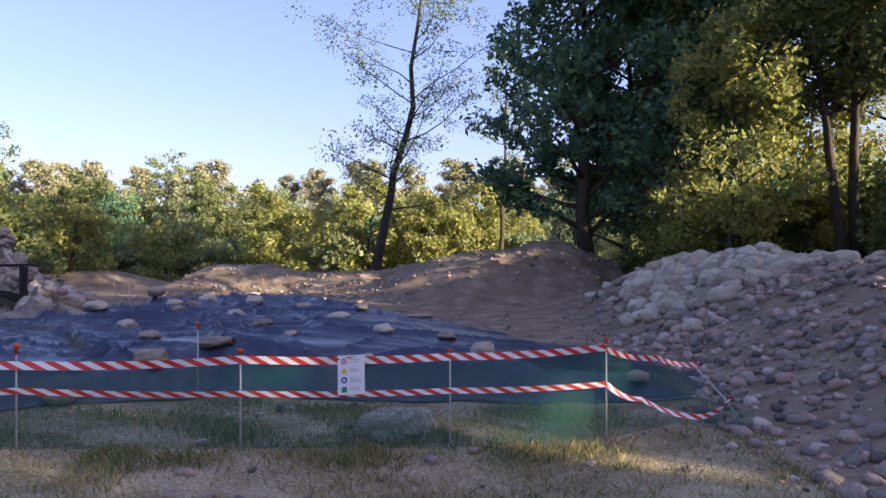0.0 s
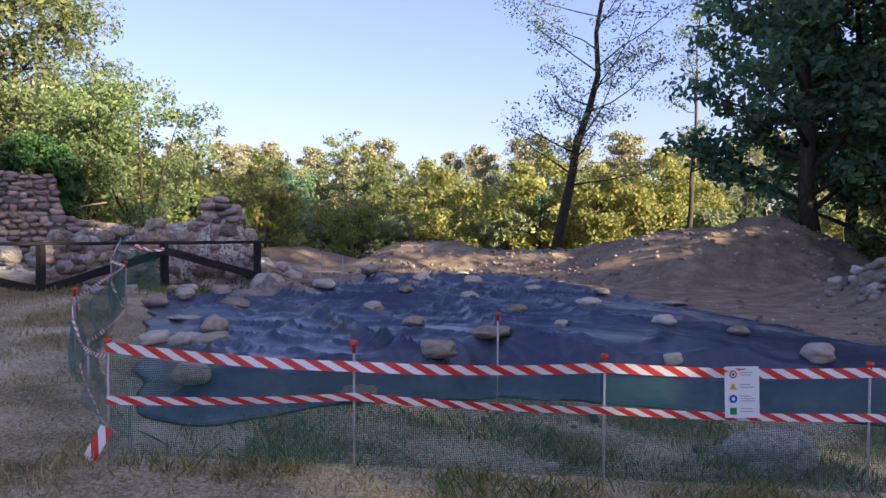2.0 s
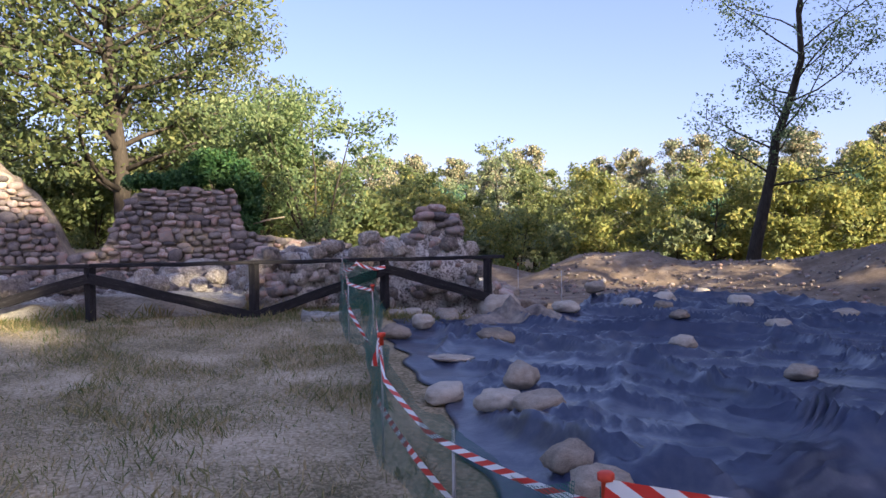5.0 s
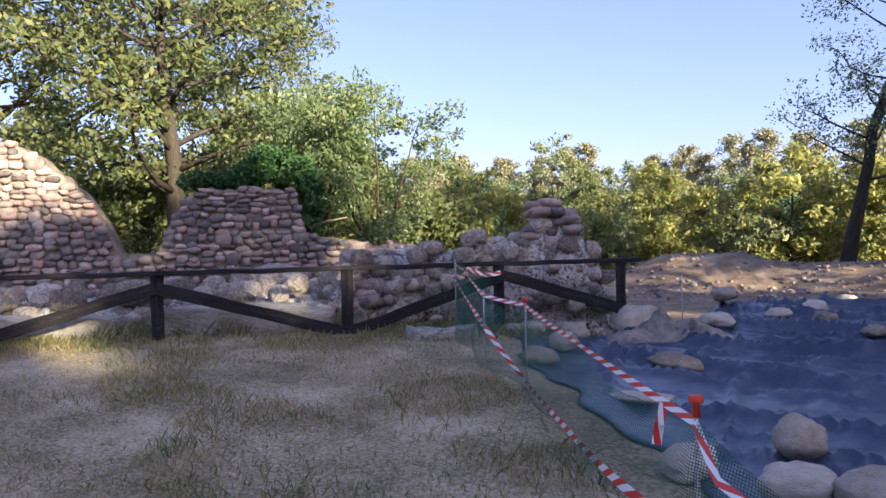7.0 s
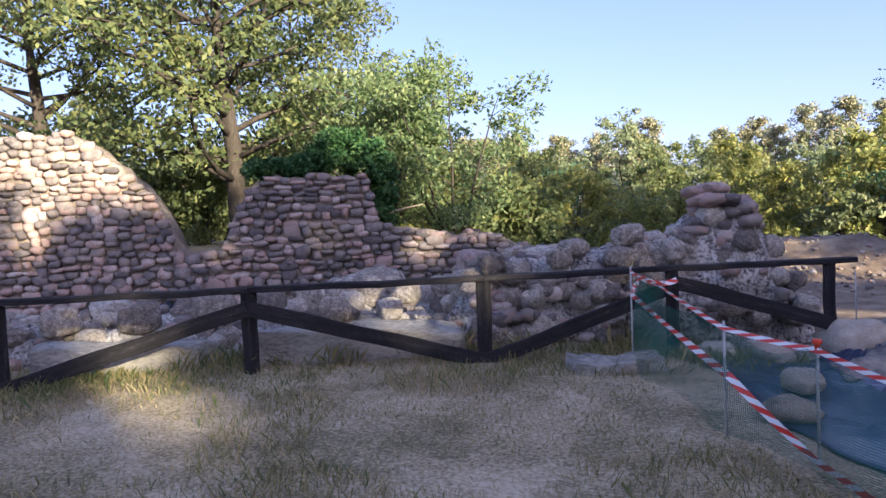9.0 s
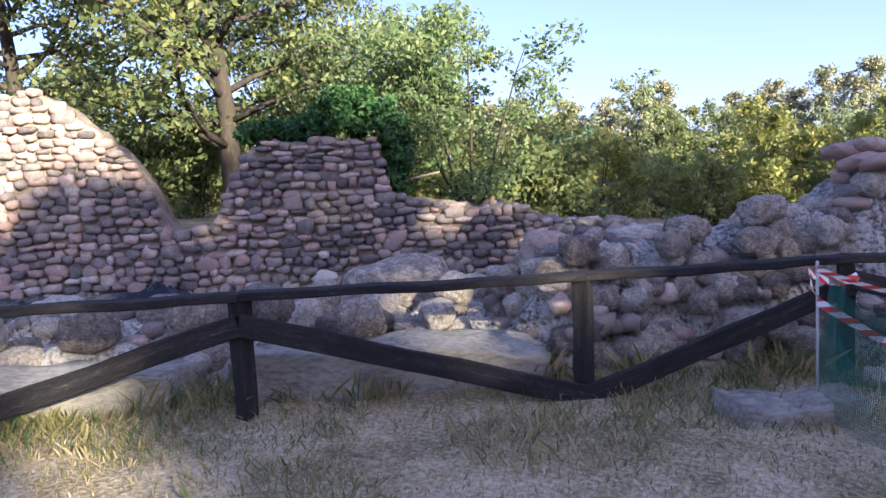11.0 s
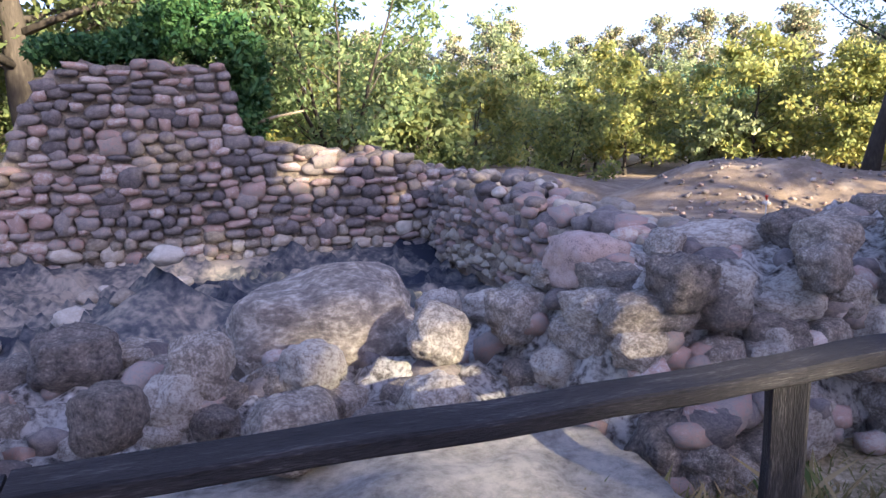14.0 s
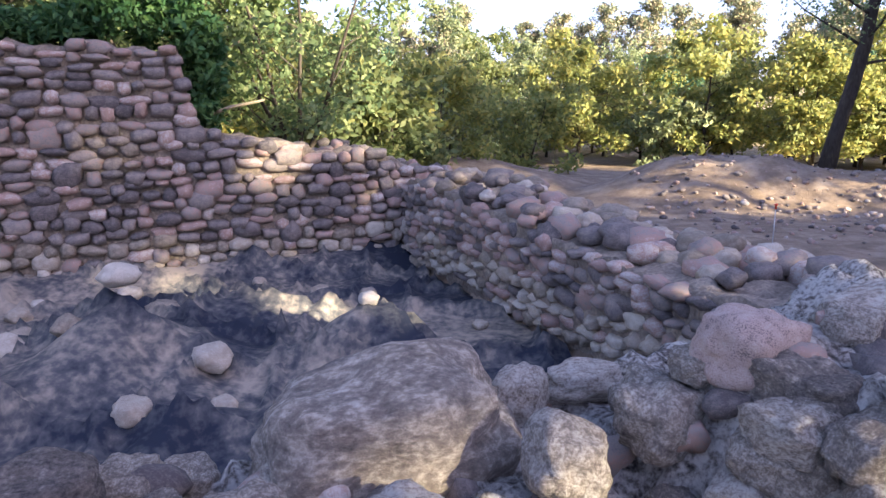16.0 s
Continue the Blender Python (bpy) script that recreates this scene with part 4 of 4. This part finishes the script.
def tree(name, seed, height, trunk, crown_r, crown_lo, leaf, count, size, label, clumps=90, lean=(0, 0), path=None, bark=None, clump_r=None, open_=0.0, limbs=16, category="tree", shape="round", keep_limb=1.0, stems=1):
    rs = np.random.RandomState(seed)
    rg = random.Random(seed)
    e = empty(name, (0, 0, 0), label, category)
    bm = bmesh.new()
    axes = []
    for st in range(stems):
        if path and st == 0:
            ax = [Vector(p) for p in path]
        else:
            ax, p = [], Vector((0, 0, -0.3))
            dirn = Vector((lean[0] + (rg.uniform(-0.45, 0.45) if stems > 1 else 0), lean[1] + (rg.uniform(-0.45, 0.45) if stems > 1 else 0), 1))
            for k in range(9):
                ax.append(p.copy())
                p += (dirn + Vector((rg.uniform(-0.12, 0.12), rg.uniform(-0.12, 0.12), 0))).normalized() * height * 0.97 / 8
        axes.append(ax)
        n = len(ax)
        tube(bm, ax, [trunk * (1 - 0.86 * k / (n - 1)) * (1.25 if k == 0 else 1) for k in range(n)], 8)
    ends = []
    for k in range(limbs):
        ax = axes[k % stems]
        n = len(ax)
        t = crown_lo / height + (0.97 - crown_lo / height) * (k + rg.random()) / limbs
        i = min(int(t * (n - 1)), n - 2)
        o = ax[i].lerp(ax[i + 1], t * (n - 1) - i)
        hrel = (t * height - crown_lo) / max(height - crown_lo, 0.1)
        if shape == "round":
            reach = crown_r * math.sqrt(max(0.12, 1 - (1.7 * hrel - 0.75) ** 2))
        elif shape == "full":
            reach = crown_r * (1 - 0.62 * max(0, hrel - 0.25) ** 2)
        else:
            reach = crown_r * (1.05 - hrel)
        an = k * 2.4 + rg.uniform(-0.4, 0.4)
        up = rg.uniform(0.1, 0.7)
        L = reach * rg.uniform(0.7, 1.1)
        pts = [o]
        d = Vector((math.cos(an), math.sin(an), up))
        for s in range(4):
            d = (d + Vector((rg.uniform(-0.3, 0.3), rg.uniform(-0.3, 0.3), rg.uniform(-0.15, 0.25)))).normalized()
            pts.append(pts[-1] + d * L / 4)
        r0 = max(0.012, trunk * 0.42 * (1 - 0.7 * t)) * keep_limb
        tube(bm, pts, [r0 * (1 - 0.2 * s) for s in range(5)], 5)
        for s in range(2, 5):
            ends.append(pts[s])
            for w in range(2):
                q = pts[s] + Vector((rg.uniform(-1, 1), rg.uniform(-1, 1), rg.uniform(-0.3, 0.7))) * L * 0.3
                tube(bm, [pts[s], pts[s].lerp(q, 0.5) + Vector((0, 0, 0.05)), q], [r0 * 0.35, r0 * 0.24, r0 * 0.12], 4)
                ends.append(q)
    part("trunk", bm, bark or M_BARK, e)
    rg.shuffle(ends)
    while len(ends) < clumps:
        o = rg.choice(ends)
        ends.append(o + Vector((rg.gauss(0, 1), rg.gauss(0, 1), rg.gauss(0, 0.8))) * crown_r * 0.16)
    ends = ends[:clumps]
    cr = clump_r or crown_r * 0.24
    pts = leaf_cloud(rs, [tuple(p) for p in ends], [cr * rg.uniform(0.6, 1.3) for _ in ends], max(3, count // len(ends)), size)
    pts = pts[pts[:, :, 2].min(1) > 0.02]
    quads("crown", pts, leaf, e)
    return e


def put(src, x, y, s=1.0, turn=0.0, sink=0.05, sz=None):
    m = Matrix.Translation((x, y, gz(x, y) - sink)) @ Euler((0, 0, turn)).to_matrix().to_4x4()
    ob = copy_thing(src, m)
    ob.scale = (s, s, sz or s)
    return ob


def place(src, x, y, s=1.0, turn=0.0, sink=0.05, sz=None):
    src.location, src.rotation_euler, src.scale = (x, y, gz(x, y) - sink), (0, 0, turn), (s, s, sz or s)


rg = random.Random(5)
# the lone, half-bare tree on the heap
lone = tree("lone_tree", 3, 17.5, 0.27, 5.2, 4.4, L_SILVER, 12000, 0.07, "tall leaning locust tree with thin, half-bare foliage", 300,
            path=[(0, 0, -0.4), (0.25, 0, 1.3), (0.55, 0, 2.7), (0.85, 0.1, 4.2), (1.0, 0.2, 5.4), (1.6, 0.2, 7.2), (1.95, 0.1, 8.6), (1.85, 0, 10.5), (2.2, 0, 12.6), (2.5, 0, 15), (2.8, 0, 17.5)],
            clump_r=0.7, limbs=26, keep_limb=0.6)
place(lone, -3.4, 33.6, sink=0.0)
thin = tree("thin_tree", 14, 14, 0.16, 2.2, 5, L_SILVER, 1800, 0.085, "slender half-bare tree among the far bushes", 60, clump_r=0.6, limbs=12, lean=(0.05, 0))
place(thin, 3.2, 38)

# dark wood at the bank
dark = tree("broadleaf_tree", 21, 15, 0.28, 4.3, 0.6, L_DARK, 26000, 0.15, "dense dark green broadleaf tree with branches to the ground", 330, limbs=42, shape="full", clump_r=0.75)
place(dark, 5.3, 25.6)
dark2 = tree("broadleaf_tree", 22, 14, 0.25, 3.8, 1.6, L_DARK, 17000, 0.15, "dense dark green broadleaf tree at the wood's edge", 220, limbs=34, shape="full", clump_r=0.75)
place(dark2, 9.0, 24.5, 1.0, 0.6)
put(dark2, 8.0, 30.0, 1.05, 2.2)
put(dark, 11.5, 29.5, 1.0, 1.1)
yel = tree("young_tree", 23, 8.5, 0.11, 2.5, 0.9, L_YELLOW, 9000, 0.11, "young locust tree with yellowing leaves", 150, limbs=26, shape="full", clump_r=0.6)
place(yel, 8.2, 20.0, 0.9, 0.3)
put(yel, 11.8, 22.5, 0.9, 1.6)
put(yel, 7.7, 22.2, 0.5, 2.6)
tall = tree("locust_tree", 24, 16, 0.20, 4.2, 6.0, L_GREEN, 15000, 0.12, "tall slim locust tree with high green crown", 220, limbs=30, clump_r=0.9)
place(tall, 11.6, 20.2, 0.85, 0.2)
for x, y, s, t in ((12.4, 20.6, 0.9, 1.9), (13.4, 20.5, 0.95, 3.1), (12.2, 15.0, 1.0, 4.4), (15.5, 24, 1.05, 5.2), (16, 18, 1.0, 0.9), (10.5, 26.5, 1.0, 2.5)):
    put(tall, x, y, s, t)
bush = tree("bush", 25, 2.6, 0.05, 1.6, 0.15, L_GREEN, 5200, 0.10, "leafy green bush at the wood's edge", 90, limbs=22, shape="full", clump_r=0.5, category="bush", stems=3)
place(bush, 10.8, 24.0, 1.3, 0.4)
for x, y, s, t in ((13.5, 24.5, 1.6, 1.0), (15.5, 21.5, 1.6, 2.0), (12.8, 18.6, 1.1, 3.0), (14.5, 17, 1.4, 4.0), (7.2, 24.0, 0.9, 4.5), (17, 27, 2.0, 1.3)):
    put(bush, x, y, s, t)
# added tree, never in view; its copies only shade the yard and ruin
belt_tree = tree("unseen_belt_tree", 61, 14, 0.25, 3.8, 1.6, L_DARK, 3600, 0.32, "unseen tall dark tree added behind the yard to block the sun", 160, limbs=30, shape="full", clump_r=0.8)
place(belt_tree, 45, -30)
# an unseen belt of tall trees, added far behind the walker to keep the low sun off the yard
def belt(k, back, s, sz, t, src=None):
    put(src or belt_tree, 0.432 * k + 0.902 * (30 + back), 0.902 * k - 0.432 * (30 + back), s, t, sz=sz)


def belt_height(k):
    """How tall the belt stands along its run: lower where the sun reaches the left wall, the yard and the wood's edge."""
    return float(np.interp(k, [-40, 1.5, 3.5, 5.2, 6.4, 9.2, 10.2, 10.5, 11.7, 12.0, 15.5, 17, 19.5, 20.5, 26, 34],
                           [1.42, 1.42, 1.38, 1.40, 1.52, 1.50, 1.38, 0.72, 0.72, 1.33, 1.25, 1.0, 0.98, 0.78, 0.74, 0.5]))


for row in range(2):
    k = -38.0 + row * 1.4
    while k < 30:
        belt(k, row * 4.5, 0.8, belt_height(k) * (1.06 if row else 1.0), k * 1.7 + row)
        k += 2.8

# trees behind the ruin
big = tree("broadleaf_tree", 31, 14, 0.34, 6.2, 1.9, L_GREEN, 24000, 0.125, "large spreading tree behind the ruin", 330, limbs=44, clump_r=0.95)
place(big, -24.0, 21.3, 1.0, 0.5)
put(big, -33, 20, 1.0, 2.3)
put(big, -30, 30, 0.9, 3.6)
wil = tree("shrub", 32, 5.2, 0.06, 2.3, 0.3, L_SILVER, 7000, 0.08, "tall airy shrub with silvery green leaves behind the ruin", 150, limbs=30, shape="full", clump_r=0.5, category="shrub", stems=5)
place(wil, -17.0, 22.6, 1.0, 0.3)
put(wil, -19.2, 22.2, 1.05, 1.9)
put(wil, -21.0, 24.0, 1.25, 3.3)
put(bush, -15.6, 25.5, 1.1, 0.8)
put(bush, -27.2, 22.6, 1.15, 2.9)
put(bush, -29.0, 22.6, 1.2, 0.9)
put(bush, -25.9, 24.5, 1.2, 5.0)
shy = tree("shrub", 33, 3.0, 0.04, 1.7, 0.1, L_YELLOW, 4200, 0.10, "yellowing shrub behind the broken wall", 80, limbs=20, shape="full", clump_r=0.45, category="shrub", stems=4)
place(shy, -15.4, 28.5, 1.0)
for x, y, s, t in ((-18.5, 29.5, 1.2, 1.0), (-13.0, 33, 1.0, 2.0), (-20.5, 27.5, 1.3, 3.0)):
    put(shy, x, y, s, t)

# the wooded hillside across the yard
far_kinds = [
    tree("far_tree", 41, 8.5, 0.13, 3.0, 0.8, L_OLIVE, 4700, 0.175, "rounded olive green tree in the far wood", 70, limbs=22, shape="full", clump_r=0.85),
    tree("far_tree", 42, 7.0, 0.12, 2.8, 0.5, L_YELLOW, 4700, 0.175, "yellow-green locust in the far wood", 70, limbs=22, shape="full", clump_r=0.8),
    tree("far_tree", 43, 9.5, 0.15, 3.0, 1.0, L_GREEN, 4700, 0.175, "green broadleaf tree in the far wood", 70, limbs=22, shape="full", clump_r=0.85),
    tree("far_pine", 44, 13.5, 0.17, 2.4, 5.5, L_PINE, 4700, 0.175, "tall brownish pine on the far hill", 70, limbs=26, clump_r=0.75, category="pine"),
    tree("far_bush", 45, 3.6, 0.06, 2.4, 0.1, L_OLIVE, 3300, 0.17, "leafy bush at the foot of the far wood", 60, limbs=18, shape="full", clump_r=0.7, category="bush", stems=3),
    tree("far_tree", 46, 8.5, 0.14, 2.8, 0.6, L_DARK, 4700, 0.175, "dark green tree in the shade of the far wood", 70, limbs=22, shape="full", clump_r=0.85)]
used = set()


def far_put(k, x, y, s):
    src = far_kinds[k]
    t = rg.uniform(0, 6.28)
    if k not in used:
        used.add(k)
        place(src, x, y, s, t)
    else:
        put(src, x, y, s, t)


for row, (y0, kinds, step, sc) in enumerate(((46, (4, 4, 1, 4), 2.4, 0.9), (51, (1, 0, 5, 2, 1, 4), 2.8, 0.74), (57, (0, 1, 2, 5, 0), 2.9, 0.82), (65, (0, 2, 3, 3, 5, 3), 2.5, 0.77), (72, (3, 3, 0, 3, 3), 2.3, 0.75))):
    x = -70 + row
    while x < 34 + row * 2:
        far_put(rg.choice(kinds), x + rg.uniform(-1.2, 1.2), y0 + rg.uniform(-2.2, 2.2) + 0.0012 * (x + 12) ** 2 * -1, sc * rg.uniform(0.82, 1.12))
        x += step * rg.uniform(0.8, 1.25)
for x, y, s in ((-45, 38, 0.9), (-40, 42, 1.0), (-36, 40, 0.9), (-32, 42, 1.0), (-27, 41, 0.8), (-22.5, 43, 0.7), (-50, 34, 1.0), (-44, 30, 1.0)):
    far_put(rg.choice((0, 1, 2, 4)), x, y, s)
slim = tree("slim_tree", 47, 9.6, 0.08, 1.7, 2.6, L_OLIVE, 1500, 0.13, "slim light tree standing before the far wood", 45, limbs=14, clump_r=0.5)
place(slim, -18.1, 46.5)
put(slim, 7.5, 47, 1.0, 2.0)

# ivy over the far wall
rs = np.random.RandomState(9)
cs, rr = [], []
for k in range(120):
    u = rs.uniform(-6.3, -3.0)
    z = 3.3 + 0.95 * math.exp(-((u + 3.9) / 0.9) ** 2) * rs.uniform(0, 1) + rs.uniform(-0.05, 0.15)
    cs.append((*xy(u, 25.95 + rs.uniform(-0.35, 0.6)), z))
    rr.append(0.3)
for k in range(60):
    cs.append((*xy(-3.15 + rs.uniform(-0.12, 0.3), 25.95 + rs.uniform(-0.3, 0.6)), rs.uniform(1.9, 3.6)))
    rr.append(0.3)
ivy = quads("ivy", leaf_cloud(rs, cs, rr, 85, 0.07), L_IVY)
tagged(ivy, "dark green ivy draped over the wall's top", "ivy", kind="stuff")


# ---- grass and weeds ----
def blades(name, n, place_fn, lo, hi, width, material, label, seed):
    rs = np.random.RandomState(seed)
    P = place_fn(rs, n)
    n = len(P)
    z = ground_z(P[:, 0], P[:, 1])
    h = rs.uniform(lo, hi, n) * (0.6 + 0.5 * (wav(P[:, 0], P[:, 1], 1.3) > 0))
    a = rs.uniform(0, 2 * math.pi, n)
    w = np.column_stack([np.cos(a), np.sin(a), np.zeros(n)]) * (width * rs.uniform(0.6, 1.3, n))[:, None]
    b = np.column_stack([P[:, 0], P[:, 1], z - 0.01])
    d = np.column_stack([rs.normal(0, 0.45, n), rs.normal(0, 0.45, n), np.ones(n)]) * h[:, None]
    bend = np.column_stack([rs.normal(0, 0.3, n), rs.normal(0, 0.3, n), np.zeros(n)]) * h[:, None]
    q = np.stack([b - w, b + w, b + d * 0.6 + bend * 0.4 + w * 0.8, b + d + bend], 1)
    ob = quads(name, q, material)
    tagged(ob, label, "grass", kind="stuff")


def lawn(rs, n):
    P = np.column_stack([rs.uniform(-17, 4, n), rs.uniform(0.5, 12.5, n)])
    v = -P[:, 0] * math.sin(AX) + P[:, 1] * math.cos(AX)
    inside = (P[:, 1] - 4.5 > -1.32 * (P[:, 0] + 4.4)) & (P[:, 1] > 4.5 + 0.28 * (P[:, 0] + 4.4))
    keep = (v < 14.5) & ~inside & (rs.uniform(0, 1, n) < 0.35 + 0.65 * (wav(P[:, 0], P[:, 1], 1.1) > -0.2)) & (soil_mask(P[:, 0], P[:, 1]) < 0.5)
    return P[keep]


def lawn_clumps(rs, n):
    P = lawn(rs, n)
    return P[wav(P[:, 0], P[:, 1], 2.3) > 0.25]


def strip(rs, n):
    P = np.column_stack([rs.uniform(-4.3, 2.3, n), rs.uniform(4.4, 7.9, n)])
    lowy = 4.5 + 0.28 * (P[:, 0] + 4.4) - 0.5
    keep = (P[:, 1] > lowy) & (P[:, 1] < np.interp(P[:, 0], [-4.8, -4.1, -3.6, -2.5, 3], [5.0, 5.2, 6.1, 7.2, 7.4])) & (rs.uniform(0, 1, n) < 0.2 + 0.8 * (wav(P[:, 0] + 3, P[:, 1], 1.5) > 0)) & (rs.uniform(0, 1, n) < sst(2.8, 0.5, P[:, 0]) + 0.15)
    return P[keep]


def fence_foot(rs, n):
    u, v = rs.uniform(-10.5, 0.8, n), 14.2 + rs.normal(0, 0.4, n)
    keep = (v < 14.75) & (rs.uniform(0, 1, n) < 0.25 + 0.75 * (wav(u, v, 2.2) > 0))
    return np.column_stack([u * math.cos(AX) - v * math.sin(AX), u * math.sin(AX) + v * math.cos(AX)])[keep]


def tuft_wall(rs, n):
    c = np.array([(-2.9, 14.5), (-2.55, 14.45), (-4.6, 14.4), (-1.9, 14.45), (-5.0, 14.4), (-3.6, 14.3), (-0.9, 14.3)])[rs.randint(0, 7, n)] + rs.normal(0, 0.09, (n, 2))
    return np.column_stack([c[:, 0] * math.cos(AX) - c[:, 1] * math.sin(AX), c[:, 0] * math.sin(AX) + c[:, 1] * math.cos(AX)])


blades("dry_grass", 340000, lawn, 0.025, 0.085, 0.0035, M_STRAW, "short dry yellowed lawn grass", 1)
blades("lawn_tufts", 130000, lawn_clumps, 0.03, 0.085, 0.003, M_GRASS, "darker green tufts in the dry lawn", 6)
blades("weeds", 42000, strip, 0.03, 0.11, 0.0025, M_GRASS, "green weeds and tall grass under the net", 2)
blades("long_grass", 26000, fence_foot, 0.03, 0.13, 0.003, M_GRASS, "rough green grass at the foot of the fence", 3)
blades("grass_tufts", 700, tuft_wall, 0.08, 0.22, 0.002, M_GRASS, "tall grass tufts growing by the stone blocks", 4)

# ---- rubble on the bank and heaps ----
def rubble(name, n, fn, lo, hi, label, seed, material=None, single=0):
    rs = random.Random(seed)
    par = empty(name, (0, 0, 0), label, "rubble")
    V, F = [], []
    made = 0
    for k in range(n):
        x, y = fn(rs)
        s = lo + (hi - lo) * rs.random() ** 2
        me = rs.choice(COBBLES if not material else PALES)
        m = Matrix.Translation((x, y, gz(x, y) + s * 0.18)) @ Euler((rs.uniform(-0.5, 0.5), rs.uniform(-0.5, 0.5), rs.uniform(0, 6.28))).to_matrix().to_4x4() @ Matrix.Diagonal((s * 1.25, s, s * 0.75, 1))
        if made < single and s > lo + 0.3 * (hi - lo):
            ob = new("stone", me)
            ob.matrix_basis = m
            ob.parent = par
            made += 1
            continue
        me = rs.choice(COBBLES)
        o = len(V)
        V.extend(tuple(m @ v.co) for v in me.vertices)
        F.extend(tuple(o + i for i in p.vertices) for p in me.polygons)
    ob = from_arrays("rubble", V, F, M_STONE_ISL, par)
    tagged(ob, kind="stuff")


rubble("stone_pile", 620, lambda r: (r.triangular(3.6, 7.4, 5.6), r.triangular(10.5, 20, 14.5)), 0.16, 0.46, "heap of pale field stones on the soil bank", 1, True, 280)
rubble("bank_stones", 2200, lambda r: (r.uniform(2.6, 7.5), r.uniform(3.5, 13)), 0.03, 0.19, "scattered stones in the loose soil bank", 2, None, 120)
rubble("heap_stones", 1100, lambda r: (r.uniform(-10, 6.5), r.triangular(19.5, 28, 25)), 0.03, 0.15, "stones strewn over the far soil heaps", 3, None, 60)
rubble("yard_stones", 600, lambda r: (r.uniform(-2, 4), r.uniform(3.5, 18)), 0.02, 0.10, "small stones on the bare yard", 4, None, 0)


# the fallen end of the far wall and the loose stones on the cross wall
fall = empty("fallen_stones", (0, 0, 0), "tumbled stones where the far wall has collapsed", "rubble")
rq = random.Random(3)
for k in range(150):
    u, v = rq.uniform(-1.2, 3.0), rq.uniform(25.7, 27.4)
    z = 1.5 - 0.28 * max(0, u + 0.8) + rq.uniform(-0.35, 0.12) - 0.15 * max(0, v - 26.5)
    stone("stone", rq.choice(COBBLES), (*xy(u, v), z), (rq.uniform(0.2, 0.42), rq.uniform(0.18, 0.3), rq.uniform(0.14, 0.24)), None, fall)
fall_body = wall_body("fallen_heap", "earth and mortar under the tumbled stones", -1.3, 3.1, 26.0, 27.6, -0.3, lambda u, v: 1.42 - 0.28 * max(0, u + 0.8) - 0.15 * max(0, v - 26.5) + rag(u, v, 0.1))
loose = empty("loose_stones", (0, 0, 0), "pale loose stones stacked on the cross wall", "rubble")
for k in range(150):
    v = rq.uniform(16.8, 24.6)
    u = rq.uniform(0.3, 1.75) + 1.1 * rq.random() * float(sst(20.5, 18.5, v))
    z = 0.66 + 0.28 * float(sst(19, 24.5, v)) + rq.uniform(-0.04, 0.16) - 0.25 * float(sst(1.3, 2.6, u))
    s = rq.uniform(0.2, 0.46)
    stone("stone", rq.choice(PALES + COBBLES[:5]), (*xy(u, v), z), (s * 1.1, s * 0.9, s * 0.72), None, loose)
toe = wall_body("wall_toe", "rubble footing beside the cross wall", 1.7, 2.9, 16.8, 20.6, -0.3, lambda u, v: 0.55 - 0.2 * (u - 1.7) + rag(u, v, 0.12))

# ---- single stones in the wall faces, last ----
rw = random.Random(21)
face_stones(wall_far, lambda u: (xy(u, 25.54), AX), 17.0, -14.9, FAR_TOP, -0.35, None, 560, lambda u, z: u > -7.6, "stone", rw, (0.18, 0.42), (0.13, 0.23))
face_stones(wall_side, lambda v: (xy(0.33, v), AX + math.pi / 2), 9.0, 16.4, lambda v: 0.66 + 0.3 * float(sst(19, 24.5, v)) + 0.25 * float(sst(17.8, 16.4, v)), -0.45, None, 280, lambda u, z: True, "stone", rw, (0.16, 0.34), (0.13, 0.2))
